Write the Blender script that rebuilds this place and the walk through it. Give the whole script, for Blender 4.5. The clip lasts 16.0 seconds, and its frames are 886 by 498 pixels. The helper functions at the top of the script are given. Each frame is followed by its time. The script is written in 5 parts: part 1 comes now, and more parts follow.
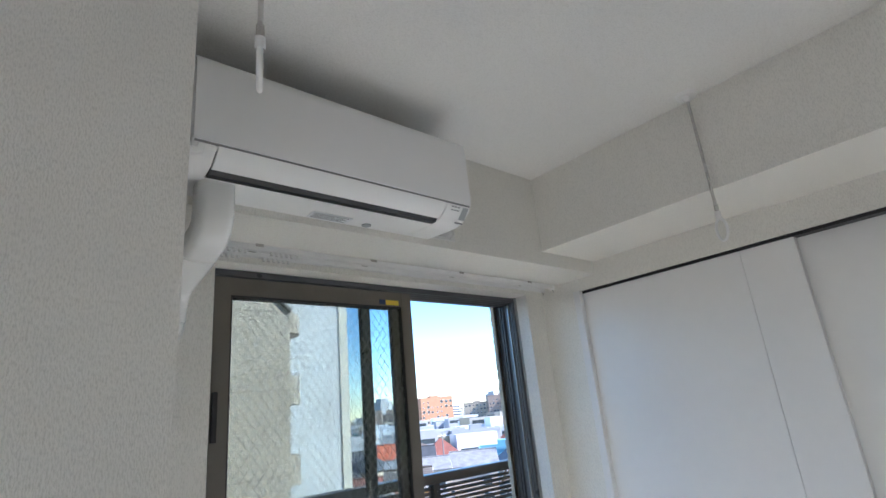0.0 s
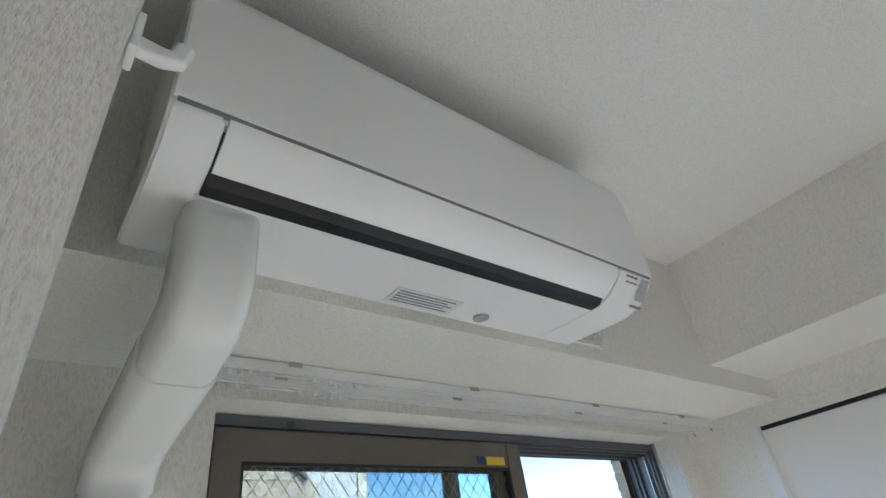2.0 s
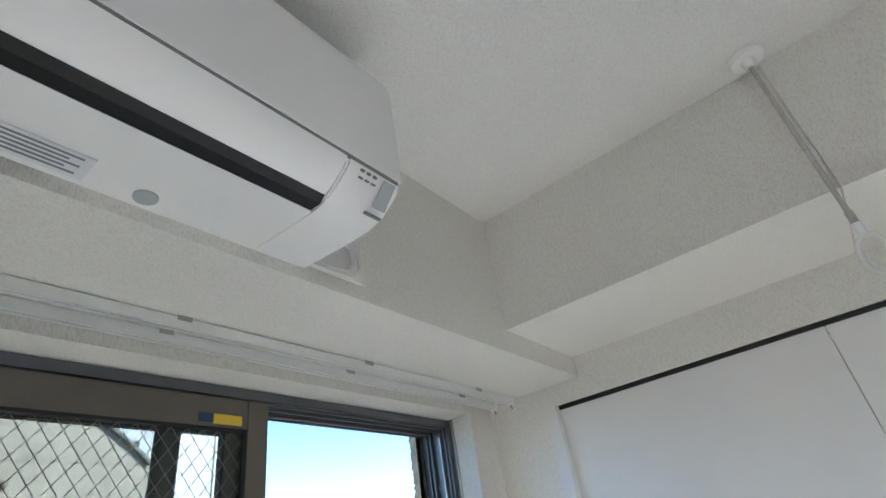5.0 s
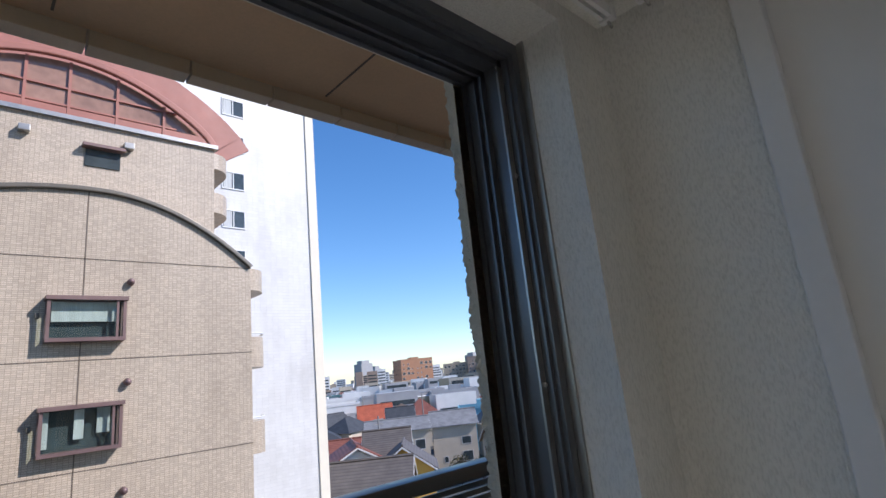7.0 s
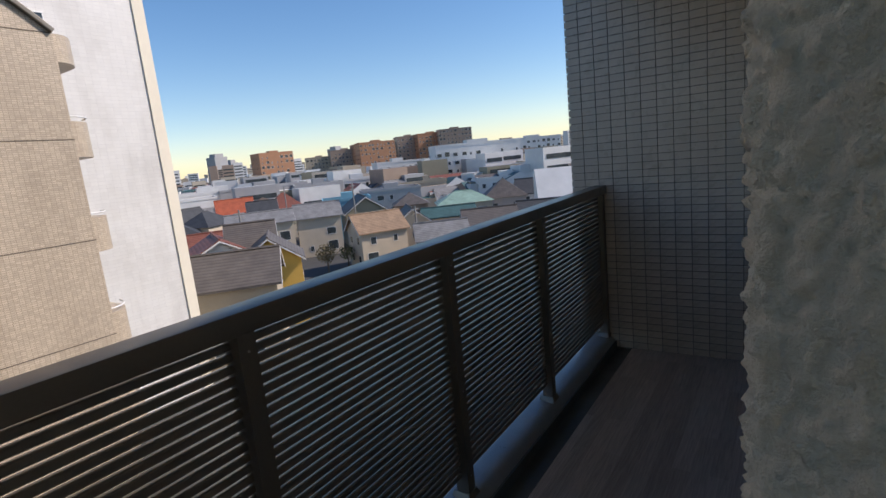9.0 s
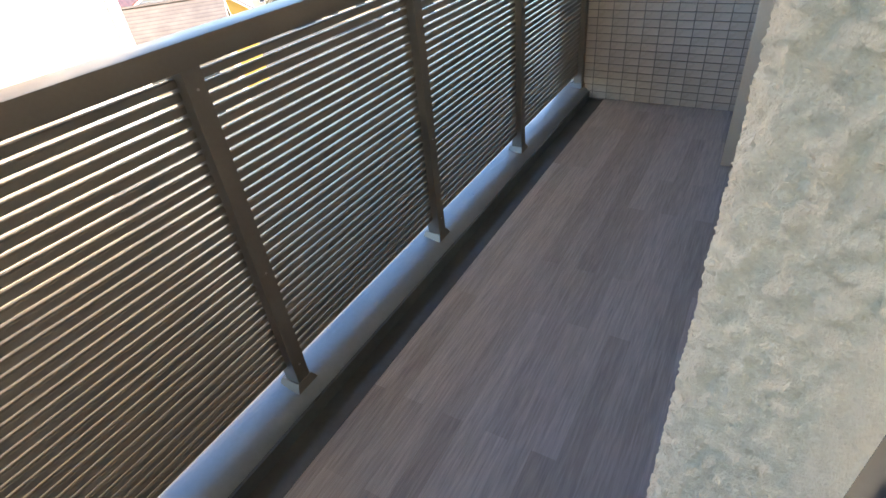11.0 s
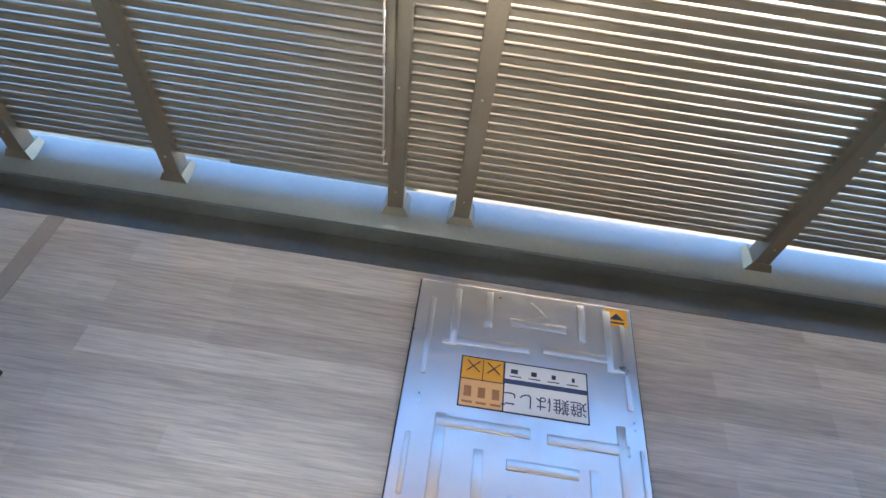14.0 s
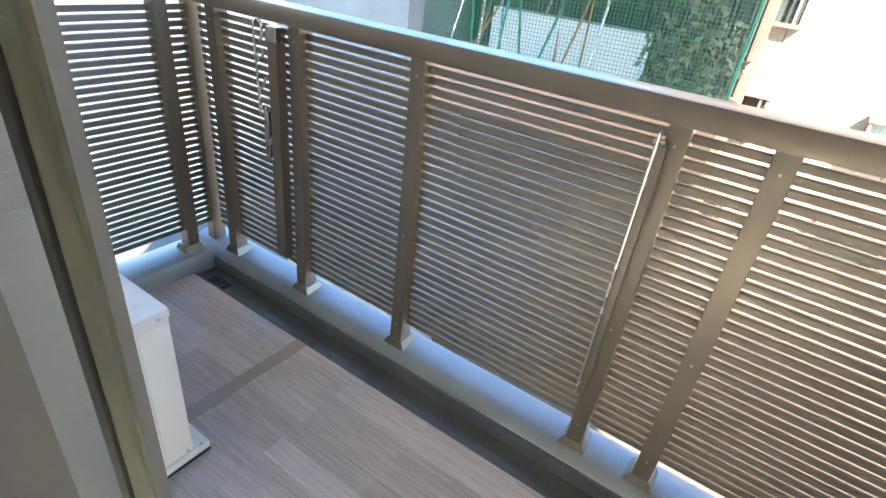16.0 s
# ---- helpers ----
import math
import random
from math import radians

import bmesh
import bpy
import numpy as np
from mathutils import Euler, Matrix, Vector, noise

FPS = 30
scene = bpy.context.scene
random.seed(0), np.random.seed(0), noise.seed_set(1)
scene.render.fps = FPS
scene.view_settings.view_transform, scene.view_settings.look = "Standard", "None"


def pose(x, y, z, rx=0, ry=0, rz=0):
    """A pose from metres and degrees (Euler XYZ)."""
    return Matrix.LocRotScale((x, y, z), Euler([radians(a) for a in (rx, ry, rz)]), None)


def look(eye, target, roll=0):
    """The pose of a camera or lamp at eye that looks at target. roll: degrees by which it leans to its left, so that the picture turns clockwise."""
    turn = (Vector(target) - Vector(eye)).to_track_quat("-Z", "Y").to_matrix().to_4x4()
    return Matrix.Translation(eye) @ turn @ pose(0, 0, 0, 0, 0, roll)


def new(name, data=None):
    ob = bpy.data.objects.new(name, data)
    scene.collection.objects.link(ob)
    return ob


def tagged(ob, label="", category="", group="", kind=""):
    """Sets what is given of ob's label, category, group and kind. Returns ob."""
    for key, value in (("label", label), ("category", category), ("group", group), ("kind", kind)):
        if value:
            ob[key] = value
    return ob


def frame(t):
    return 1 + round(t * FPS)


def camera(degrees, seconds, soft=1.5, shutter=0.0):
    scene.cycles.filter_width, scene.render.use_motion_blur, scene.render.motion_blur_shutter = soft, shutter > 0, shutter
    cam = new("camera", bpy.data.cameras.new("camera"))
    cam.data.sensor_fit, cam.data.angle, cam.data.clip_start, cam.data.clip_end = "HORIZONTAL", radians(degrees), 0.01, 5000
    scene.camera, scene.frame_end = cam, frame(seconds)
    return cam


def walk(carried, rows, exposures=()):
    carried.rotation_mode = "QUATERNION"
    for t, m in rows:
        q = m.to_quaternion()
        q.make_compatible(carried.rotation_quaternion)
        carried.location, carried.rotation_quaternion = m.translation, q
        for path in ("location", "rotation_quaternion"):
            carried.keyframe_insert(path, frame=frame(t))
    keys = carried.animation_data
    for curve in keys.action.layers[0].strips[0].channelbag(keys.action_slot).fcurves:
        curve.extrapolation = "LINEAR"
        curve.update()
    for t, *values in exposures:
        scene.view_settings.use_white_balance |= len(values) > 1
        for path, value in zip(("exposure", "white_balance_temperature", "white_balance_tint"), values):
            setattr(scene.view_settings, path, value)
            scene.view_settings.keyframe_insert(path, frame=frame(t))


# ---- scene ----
cam = camera(80.4, 16.0)
PATH = [
    (0, (-1.604, -1.219, 1.495), (-0.331, 0.201, 2.099), -5.5),
    (0.5, (-1.536, -1.081, 1.524), (-0.384, 0.399, 2.219), -6.3),
    (1, (-1.448, -0.875, 1.572), (-0.393, 0.624, 2.372), -6.3),
    (1.5, (-1.393, -0.679, 1.617), (-0.304, 0.709, 2.558), -7.2),
    (2, (-1.378, -0.567, 1.659), (-0.26, 0.663, 2.77), -9.2),
    (2.5, (-1.368, -0.568, 1.668), (-0.295, 0.579, 2.907), -9.8),
    (3, (-1.376, -0.569, 1.67), (-0.334, 0.559, 2.951), -9.6),
    (3.2, (-1.381, -0.57, 1.671), (-0.338, 0.558, 2.95), -9.4),
    (5.3, (-0.873, -0.551, 1.586), (0.557, 0.443, 2.57), -8.5),
    (5.5, (-0.784, -0.559, 1.562), (0.611, 0.518, 2.507), -6.8),
    (6, (-0.642, -0.352, 1.555), (0.809, 0.789, 2.324), -6.6),
    (6.5, (-0.492, -0.205, 1.522), (0.909, 1.082, 2.142), -6.0),
    (7, (-0.326, -0.009, 1.517), (1.018, 1.397, 1.98), -6.0),
    (7.5, (-0.216, 0.216, 1.494), (1.133, 1.675, 1.726), -5.1),
    (8, (-0.13, 0.415, 1.494), (1.362, 1.746, 1.45), -4.5),
    (8.2, (-0.082, 0.482, 1.48), (1.469, 1.739, 1.363), -4.1),
    (10.3, (0.033, 0.607, 1.434), (1.621, 1.54, 0.655), -5.1),
    (10.5, (0.035, 0.606, 1.417), (1.565, 1.528, 0.517), -5.5),
    (11, (0.023, 0.597, 1.382), (1.377, 1.489, 0.211), -6.4),
    (11.5, (-0.008, 0.597, 1.353), (1.172, 1.464, -0.009), -5.5),
    (12, (-0.056, 0.593, 1.305), (0.98, 1.459, -0.17), -1.9),
    (12.5, (-0.095, 0.592, 1.299), (0.747, 1.515, -0.263), 3.1),
    (13, (-0.183, 0.583, 1.31), (0.456, 1.612, -0.281), 7.0),
    (13.5, (-0.273, 0.573, 1.315), (0.093, 1.724, -0.279), 9.1),
    (14, (-0.277, 0.524, 1.3), (-0.283, 1.785, -0.253), 8.5),
    (14.5, (-0.264, 0.46, 1.279), (-0.618, 1.769, -0.191), 9.2),
    (15, (-0.287, 0.417, 1.287), (-0.864, 1.753, -0.086), 9.7),
    (15.5, (-0.265, 0.426, 1.329), (-1.055, 1.82, 0.132), 8.1),
    (16, (-0.269, 0.422, 1.368), (-1.163, 1.905, 0.366), 7.3),
]
EXPOSURES = ((0.0, 1.8, 5750, 15), (2.0, 2.0, 5750, 14), (3.2, 1.9, 5750, 12), (6.0, 2.05, 5700, 14), (6.6, 1.0, 5800, 15), (7.2, 0.1, 6100, 19), (8.0, -0.1, 6500, 18), (10.4, 1.5, 7600, 19), (11.0, 2.7, 7900, 18), (12.0, 3.5, 7600, 13), (14.5, 3.6, 7600, 13), (15.5, 3.65, 7650, 14), (16.0, 3.55, 7700, 15))
walk(cam, [(t, look(eye, target, roll)) for t, eye, target, roll in PATH], EXPOSURES)
SKY_STRENGTH, SUN_STRENGTH = 0.15, 4.5
WINDOW_POWER, SIDE_FILL_POWER = 17.0, 4.0

# ---- world, sun ----
SUN_TO = Vector((0.80, -1.0, 1.03)).normalized()
world = bpy.data.worlds.new("sky")
scene.world = world
world.use_nodes = True
_n = world.node_tree.nodes
_sky = _n.new("ShaderNodeTexSky")
_sky.sky_type = "NISHITA"
_sky.sun_disc = False
_sky.sun_elevation = math.asin(SUN_TO.z)
_sky.sun_rotation = math.atan2(SUN_TO.x, SUN_TO.y)
_sky.air_density, _sky.dust_density, _sky.ozone_density = 1.0, 0.15, 3.0
_sat = _n.new("ShaderNodeHueSaturation")
_sat.inputs["Saturation"].default_value = 1.22
world.node_tree.links.new(_sky.outputs[0], _sat.inputs["Color"])
world.node_tree.links.new(_sat.outputs[0], _n["Background"].inputs[0])
_n["Background"].inputs[1].default_value = SKY_STRENGTH
sun = new("sun", bpy.data.lights.new("sun", "SUN"))
sun.data.energy, sun.data.angle, sun.data.color = SUN_STRENGTH, radians(0.53), (1.0, 0.94, 0.86)
sun.matrix_world = look((0, 0, 30), Vector((0, 0, 30)) - SUN_TO)


# area lamps: sky stand-in low in the window, added fill at an unseen side opening
def opening_lamp(name, eye, target, w, h, power, color, spread):
    lamp = new(name, bpy.data.lights.new(name, "AREA"))
    lamp.data.shape, lamp.data.size, lamp.data.size_y, lamp.data.energy, lamp.data.color, lamp.data.spread = "RECTANGLE", w, h, power, color, radians(spread)
    lamp.matrix_world = look(eye, target)


opening_lamp("window_daylight", (-0.43, 0.385, 0.55), (-0.43, -0.485, 0.05), 1.25, 0.9, WINDOW_POWER, (0.74, 0.87, 1.0), 95)
opening_lamp("added_side_fill", (-4.50, -2.0, 1.3), (0.0, -1.2, 1.5), 1.7, 1.4, SIDE_FILL_POWER, (1.0, 0.95, 0.86), 170)


# ---- materials ----
def nodes_of(name):
    m = bpy.data.materials.new(name)
    m.use_nodes = True
    nt = m.node_tree
    return m, nt, nt.nodes["Principled BSDF"]


def coords(nt, scale=(1, 1, 1), rot=(0, 0, 0)):
    tc = nt.nodes.new("ShaderNodeTexCoord")
    mp = nt.nodes.new("ShaderNodeMapping")
    mp.inputs["Scale"].default_value = scale
    mp.inputs["Rotation"].default_value = rot
    nt.links.new(tc.outputs["Object"], mp.inputs[0])
    return mp.outputs[0]


def noise_tex(nt, vec, scale, detail=3.0, rough=0.55):
    n = nt.nodes.new("ShaderNodeTexNoise")
    n.inputs["Scale"].default_value, n.inputs["Detail"].default_value, n.inputs["Roughness"].default_value = scale, detail, rough
    nt.links.new(vec, n.inputs["Vector"])
    return n.outputs["Fac"]


def ramp(nt, fac, stops):
    r = nt.nodes.new("ShaderNodeValToRGB")
    el = r.color_ramp.elements
    while len(el) < len(stops):
        el.new(0.5)
    for e, (p, c) in zip(el, stops):
        e.position, e.color = p, (*c, 1)
    nt.links.new(fac, r.inputs[0])
    return r.outputs[0]


def mix(nt, kind, fac, a, b):
    m = nt.nodes.new("ShaderNodeMix")
    m.data_type, m.blend_type = "RGBA", kind
    for sock, v in ((m.inputs[0], fac), (m.inputs[6], a), (m.inputs[7], b)):
        if isinstance(v, (int, float)):
            sock.default_value = v
        elif isinstance(v, tuple):
            sock.default_value = (*v, 1)
        else:
            nt.links.new(v, sock)
    return m.outputs[2]


def add_bump(nt, bsdf, fac, strength, distance):
    b = nt.nodes.new("ShaderNodeBump")
    b.inputs["Strength"].default_value, b.inputs["Distance"].default_value = strength, distance
    nt.links.new(fac, b.inputs["Height"])
    nt.links.new(b.outputs[0], bsdf.inputs["Normal"])


def shade(c, f):
    return tuple(min(1.0, v * f) for v in c)


def surface(name, color, rough=0.5, metal=0.0, big=2.0, fine=60.0, vary=0.10, bump=0.15, depth=0.002, stretch=(1, 1, 1), piece=0.0):
    """Colour with stains at one scale and grain at another, gloss that varies, and fine relief."""
    m, nt, b = nodes_of(name)
    v = coords(nt, stretch)
    large = ramp(nt, noise_tex(nt, v, big, 4), ((0.3, shade(color, 1 - vary)), (0.7, shade(color, 1 + vary))))
    grain = noise_tex(nt, v, fine, 3)
    col = mix(nt, "MULTIPLY", 1.0, large, ramp(nt, grain, ((0.25, (1 - vary * 0.8,) * 3), (0.7, (1, 1, 1)))))
    if piece:
        oi = nt.nodes.new("ShaderNodeObjectInfo")
        col = mix(nt, "MULTIPLY", 1.0, col, ramp(nt, oi.outputs["Random"], ((0.0, (1 - piece,) * 3), (1.0, (1, 1, 1)))))
    nt.links.new(col, b.inputs["Base Color"])
    nt.links.new(ramp(nt, noise_tex(nt, v, big * 3, 2), ((0.2, (max(0.03, rough - 0.08),) * 3), (0.8, (min(1, rough + 0.08),) * 3))), b.inputs["Roughness"])
    b.inputs["Metallic"].default_value = metal
    if bump:
        add_bump(nt, b, grain, bump, depth)
    return m


def wallpaper_mat(name, color, rough):
    m, nt, b = nodes_of(name)
    v = coords(nt)
    vs = coords(nt, (1.6, 1.6, 0.55))
    wide = ramp(nt, noise_tex(nt, v, 1.3, 3), ((0.3, shade(color, 0.97)), (0.7, shade(color, 1.02))))
    n1 = noise_tex(nt, vs, 230, 2, 0.6)
    nt.links.new(mix(nt, "MULTIPLY", 1.0, wide, ramp(nt, n1, ((0.3, (0.84, 0.84, 0.83)), (0.55, (1, 1, 1))))), b.inputs["Base Color"])
    b.inputs["Roughness"].default_value = rough
    add_bump(nt, b, n1, 0.9, 0.0022)
    return m


def glass_mat(name, tint):
    m, nt, b = nodes_of(name)
    nt.nodes.remove(b)
    tr, gl = nt.nodes.new("ShaderNodeBsdfTransparent"), nt.nodes.new("ShaderNodeBsdfGlossy")
    tr.inputs[0].default_value = (*tint, 1)
    gl.inputs["Roughness"].default_value = 0.02
    lw, mx = nt.nodes.new("ShaderNodeLayerWeight"), nt.nodes.new("ShaderNodeMixShader")
    lw.inputs[0].default_value = 0.5
    pw, ml = nt.nodes.new("ShaderNodeMath"), nt.nodes.new("ShaderNodeMath")
    pw.operation, ml.operation = "POWER", "MULTIPLY_ADD"
    pw.inputs[1].default_value, ml.inputs[1].default_value, ml.inputs[2].default_value = 5.0, 0.9, 0.04
    nt.links.new(lw.outputs["Facing"], pw.inputs[0])
    nt.links.new(pw.outputs[0], ml.inputs[0])
    for a, c in ((ml.outputs[0], mx.inputs[0]), (tr.outputs[0], mx.inputs[1]), (gl.outputs[0], mx.inputs[2]), (mx.outputs[0], nt.nodes["Material Output"].inputs[0])):
        nt.links.new(a, c)
    return m


def plank_mat(name):
    """Printed wood-look vinyl sheet: boards along x, staggered, with streaks."""
    m, nt, b = nodes_of(name)
    v = coords(nt)
    br = nt.nodes.new("ShaderNodeTexBrick")
    br.offset, br.offset_frequency = 0.37, 2
    for k, val in (("Scale", 1.0), ("Mortar Size", 0.0), ("Brick Width", 0.90), ("Row Height", 0.078), ("Bias", 0.0)):
        br.inputs[k].default_value = val
    br.inputs["Color1"].default_value, br.inputs["Color2"].default_value = (0.0, 0.0, 0.0, 1), (1, 1, 1, 1)
    nt.links.new(v, br.inputs["Vector"])
    board = ramp(nt, br.outputs["Color"], ((0.0, (0.40, 0.358, 0.318)), (0.5, (0.475, 0.435, 0.395)), (1.0, (0.55, 0.51, 0.47))))
    streak = noise_tex(nt, coords(nt, (1.6, 30, 1)), 4, 5, 0.65)
    fine_s = noise_tex(nt, coords(nt, (3, 120, 1)), 5, 3, 0.6)
    col = mix(nt, "MULTIPLY", 1.0, board, ramp(nt, streak, ((0.3, (0.66, 0.66, 0.67)), (0.65, (1.06, 1.05, 1.04)))))
    col = mix(nt, "MULTIPLY", 1.0, col, ramp(nt, fine_s, ((0.3, (0.82, 0.82, 0.82)), (0.6, (1, 1, 1)))))
    dust = noise_tex(nt, v, 2.3, 4)
    col = mix(nt, "MIX", ramp(nt, dust, ((0.45, (0, 0, 0)), (0.8, (0.25, 0.25, 0.25)))), col, (0.44, 0.42, 0.40))
    nt.links.new(col, b.inputs["Base Color"])
    nt.links.new(ramp(nt, dust, ((0.3, (0.36,) * 3), (0.7, (0.5,) * 3))), b.inputs["Roughness"])
    add_bump(nt, b, fine_s, 0.12, 0.001)
    return m


def facade_tile_mat(name, color, joint, w, h, vary=0.2):
    """Small facade tiles on walls far off."""
    m, nt, b = nodes_of(name)
    tc = nt.nodes.new("ShaderNodeTexCoord")
    sp, cb = nt.nodes.new("ShaderNodeSeparateXYZ"), nt.nodes.new("ShaderNodeCombineXYZ")
    ad = nt.nodes.new("ShaderNodeMath")
    nt.links.new(tc.outputs["Object"], sp.inputs[0])
    nt.links.new(sp.outputs[0], ad.inputs[0])
    nt.links.new(sp.outputs[1], ad.inputs[1])
    nt.links.new(ad.outputs[0], cb.inputs[0])
    nt.links.new(sp.outputs[2], cb.inputs[1])
    br = nt.nodes.new("ShaderNodeTexBrick")
    br.offset = 0.0
    for k, val in (("Scale", 1.0), ("Mortar Size", 0.0055), ("Mortar Smooth", 0.2), ("Brick Width", w), ("Row Height", h)):
        br.inputs[k].default_value = val
    br.inputs["Color1"].default_value = (*shade(color, 1 - vary), 1)
    br.inputs["Color2"].default_value = (*shade(color, 1 + vary), 1)
    br.inputs["Mortar"].default_value = (*joint, 1)
    nt.links.new(cb.outputs[0], br.inputs["Vector"])
    stain = noise_tex(nt, coords(nt, (1, 1, 0.35)), 0.7, 5)
    nt.links.new(mix(nt, "MULTIPLY", 1.0, br.outputs["Color"], ramp(nt, stain, ((0.3, (0.86, 0.85, 0.84)), (0.6, (1, 1, 1))))), b.inputs["Base Color"])
    b.inputs["Roughness"].default_value = 0.45
    add_bump(nt, b, br.outputs["Fac"], -0.4, 0.004)
    return m


def roof_mat(name, color, rough=0.6):
    m, nt, b = nodes_of(name)
    v = coords(nt)
    w = nt.nodes.new("ShaderNodeTexWave")
    w.wave_type, w.bands_direction = "BANDS", "Z"
    w.inputs["Scale"].default_value, w.inputs["Distortion"].default_value = 1.6, 0.3
    nt.links.new(v, w.inputs["Vector"])
    col = ramp(nt, noise_tex(nt, v, 0.9, 5), ((0.3, shade(color, 0.75)), (0.7, shade(color, 1.2))))
    nt.links.new(mix(nt, "MULTIPLY", 1.0, col, ramp(nt, w.outputs["Fac"], ((0.0, (0.7, 0.7, 0.7)), (0.35, (1, 1, 1))))), b.inputs["Base Color"])
    b.inputs["Roughness"].default_value = rough
    add_bump(nt, b, w.outputs["Fac"], 0.5, 0.03)
    return m


M_PAPER = wallpaper_mat("wallpaper_white", (0.81, 0.785, 0.72), 0.55)
M_CEIL = wallpaper_mat("wallpaper_ceiling", (0.80, 0.785, 0.75), 0.7)
M_DOOR = surface("closet_laminate", (0.80, 0.79, 0.77), 0.35, big=1.0, fine=25, vary=0.02, bump=0.04)
M_TRIM = surface("trim_white", (0.78, 0.77, 0.75), 0.4, big=3, fine=90, vary=0.03, bump=0.05)
M_WOODFLOOR = surface("room_floor_wood", (0.50, 0.40, 0.29), 0.4, big=2, fine=30, vary=0.12, stretch=(1, 8, 1))
M_PLASTIC = surface("white_plastic", (0.82, 0.81, 0.79), 0.42, big=1.5, fine=300, vary=0.004, bump=0.0)
M_PLASTIC2 = surface("duct_plastic", (0.80, 0.79, 0.76), 0.20, big=1.5, fine=300, vary=0.005, bump=0.0)
M_BLACK = surface("black_slot", (0.012, 0.012, 0.013), 0.4, vary=0.1, bump=0.05)
M_RUBBER = surface("gasket_rubber", (0.02, 0.021, 0.022), 0.55, vary=0.15)
M_GREYTEXT = surface("print_grey", (0.22, 0.22, 0.22), 0.5, vary=0.05, bump=0)
M_LCD = surface("receiver_window_grey", (0.42, 0.44, 0.44), 0.2, vary=0.03, bump=0)
M_SASH = surface("sash_bronze_aluminium", (0.17, 0.153, 0.126), 0.40, 0.45, big=3, fine=140, vary=0.08, bump=0.05, depth=0.0006)
# frame aluminium again, with its backlit shade and sky tint put into the colour
M_JAMB_SHADED = surface("jamb_backlit_aluminium", (0.12, 0.125, 0.135), 0.34, 0.35, big=3, fine=140, vary=0.08, bump=0.05, depth=0.0006)
M_SASH2 = surface("sash_edge_aluminium", (0.42, 0.41, 0.385), 0.34, 0.75, big=4, fine=140, vary=0.06, bump=0.04, depth=0.0006)
M_MESH = surface("insect_mesh", (0.24, 0.22, 0.20), 0.7, big=3, fine=120, vary=0.05, bump=0)
M_SCREEN = surface("screen_frame_bronze", (0.145, 0.128, 0.108), 0.5, 0.15, big=3, fine=120, vary=0.06, bump=0.04, depth=0.0006)
M_STEEL = surface("stainless_steel", (0.60, 0.59, 0.57), 0.25, 1.0, big=6, fine=160, vary=0.06, bump=0.04, depth=0.0004)
M_RAILING = surface("railing_bronze_aluminium", (0.175, 0.153, 0.125), 0.36, 0.45, big=3, fine=110, vary=0.10, bump=0.05, depth=0.0006)
M_SLAT = surface("slat_bronze_aluminium", (0.195, 0.173, 0.147), 0.34, 0.35, big=2, fine=90, vary=0.10, bump=0.04, depth=0.0006)
M_CURB = surface("curb_grey_coating", (0.20, 0.235, 0.255), 0.34, big=3, fine=70, vary=0.12, bump=0.2)
M_GUTTER = surface("gutter_dark_coating", (0.085, 0.098, 0.10), 0.45, big=4, fine=50, vary=0.22, bump=0.25)
M_FLOOR = plank_mat("balcony_vinyl_planks")
M_SEAM = surface("floor_seam_strip", (0.30, 0.265, 0.225), 0.5, big=3, fine=90, vary=0.15)
M_STUCCO = surface("stucco_cream", (0.64, 0.55, 0.405), 0.85, big=2.5, fine=420, vary=0.12, bump=0.9, depth=0.003)
M_TILE = surface("wall_tile_beige", (0.56, 0.50, 0.42), 0.3, big=5, fine=140, vary=0.07, bump=0.08, piece=0.14)
M_GROUT = surface("tile_grout", (0.22, 0.21, 0.195), 0.9, big=6, fine=200, vary=0.15, bump=0.3)
M_SLABUNDER = surface("soffit_paint", (0.72, 0.49, 0.29), 0.7, big=1.2, fine=90, vary=0.10, bump=0.15)
M_FASCIA = surface("fascia_tile", (0.60, 0.50, 0.37), 0.6, big=3, fine=120, vary=0.08)
M_HATCH = surface("hatch_stainless", (0.66, 0.66, 0.66), 0.34, 0.9, big=5, fine=260, vary=0.05, bump=0.08, depth=0.0004)
M_ORANGE = surface("label_orange", (0.80, 0.36, 0.03), 0.4, vary=0.05, bump=0)
M_PALEORANGE = surface("label_faded_orange", (0.75, 0.42, 0.18), 0.4, vary=0.06, bump=0)
M_LABELWHITE = surface("label_white", (0.72, 0.73, 0.74), 0.4, vary=0.04, bump=0)
M_INK = surface("label_ink", (0.02, 0.025, 0.04), 0.45, vary=0.1, bump=0)
M_LABELBLUE = surface("label_navy", (0.03, 0.06, 0.14), 0.45, vary=0.1, bump=0)
M_YELLOW = surface("sticker_yellow", (0.80, 0.58, 0.05), 0.4, vary=0.05, bump=0)
M_UNIT = surface("outdoor_unit_paint", (0.70, 0.68, 0.62), 0.4, big=3, fine=150, vary=0.05, bump=0.05)
M_GLASS = glass_mat("clear_glass", (0.93, 0.97, 0.95))
M_WIREDGLASS = glass_mat("wired_glass", (0.83, 0.87, 0.86))
M_WIRE = surface("glass_wire", (0.30, 0.29, 0.26), 0.4, 0.6, vary=0.1, bump=0)
M_TANTILE = facade_tile_mat("facade_tile_tan", (0.50, 0.415, 0.315), (0.31, 0.255, 0.19), 0.118, 0.056, 0.12)
M_TOWER = facade_tile_mat("tower_tile_white", (0.66, 0.65, 0.62), (0.53, 0.52, 0.50), 0.40, 0.20, 0.03)
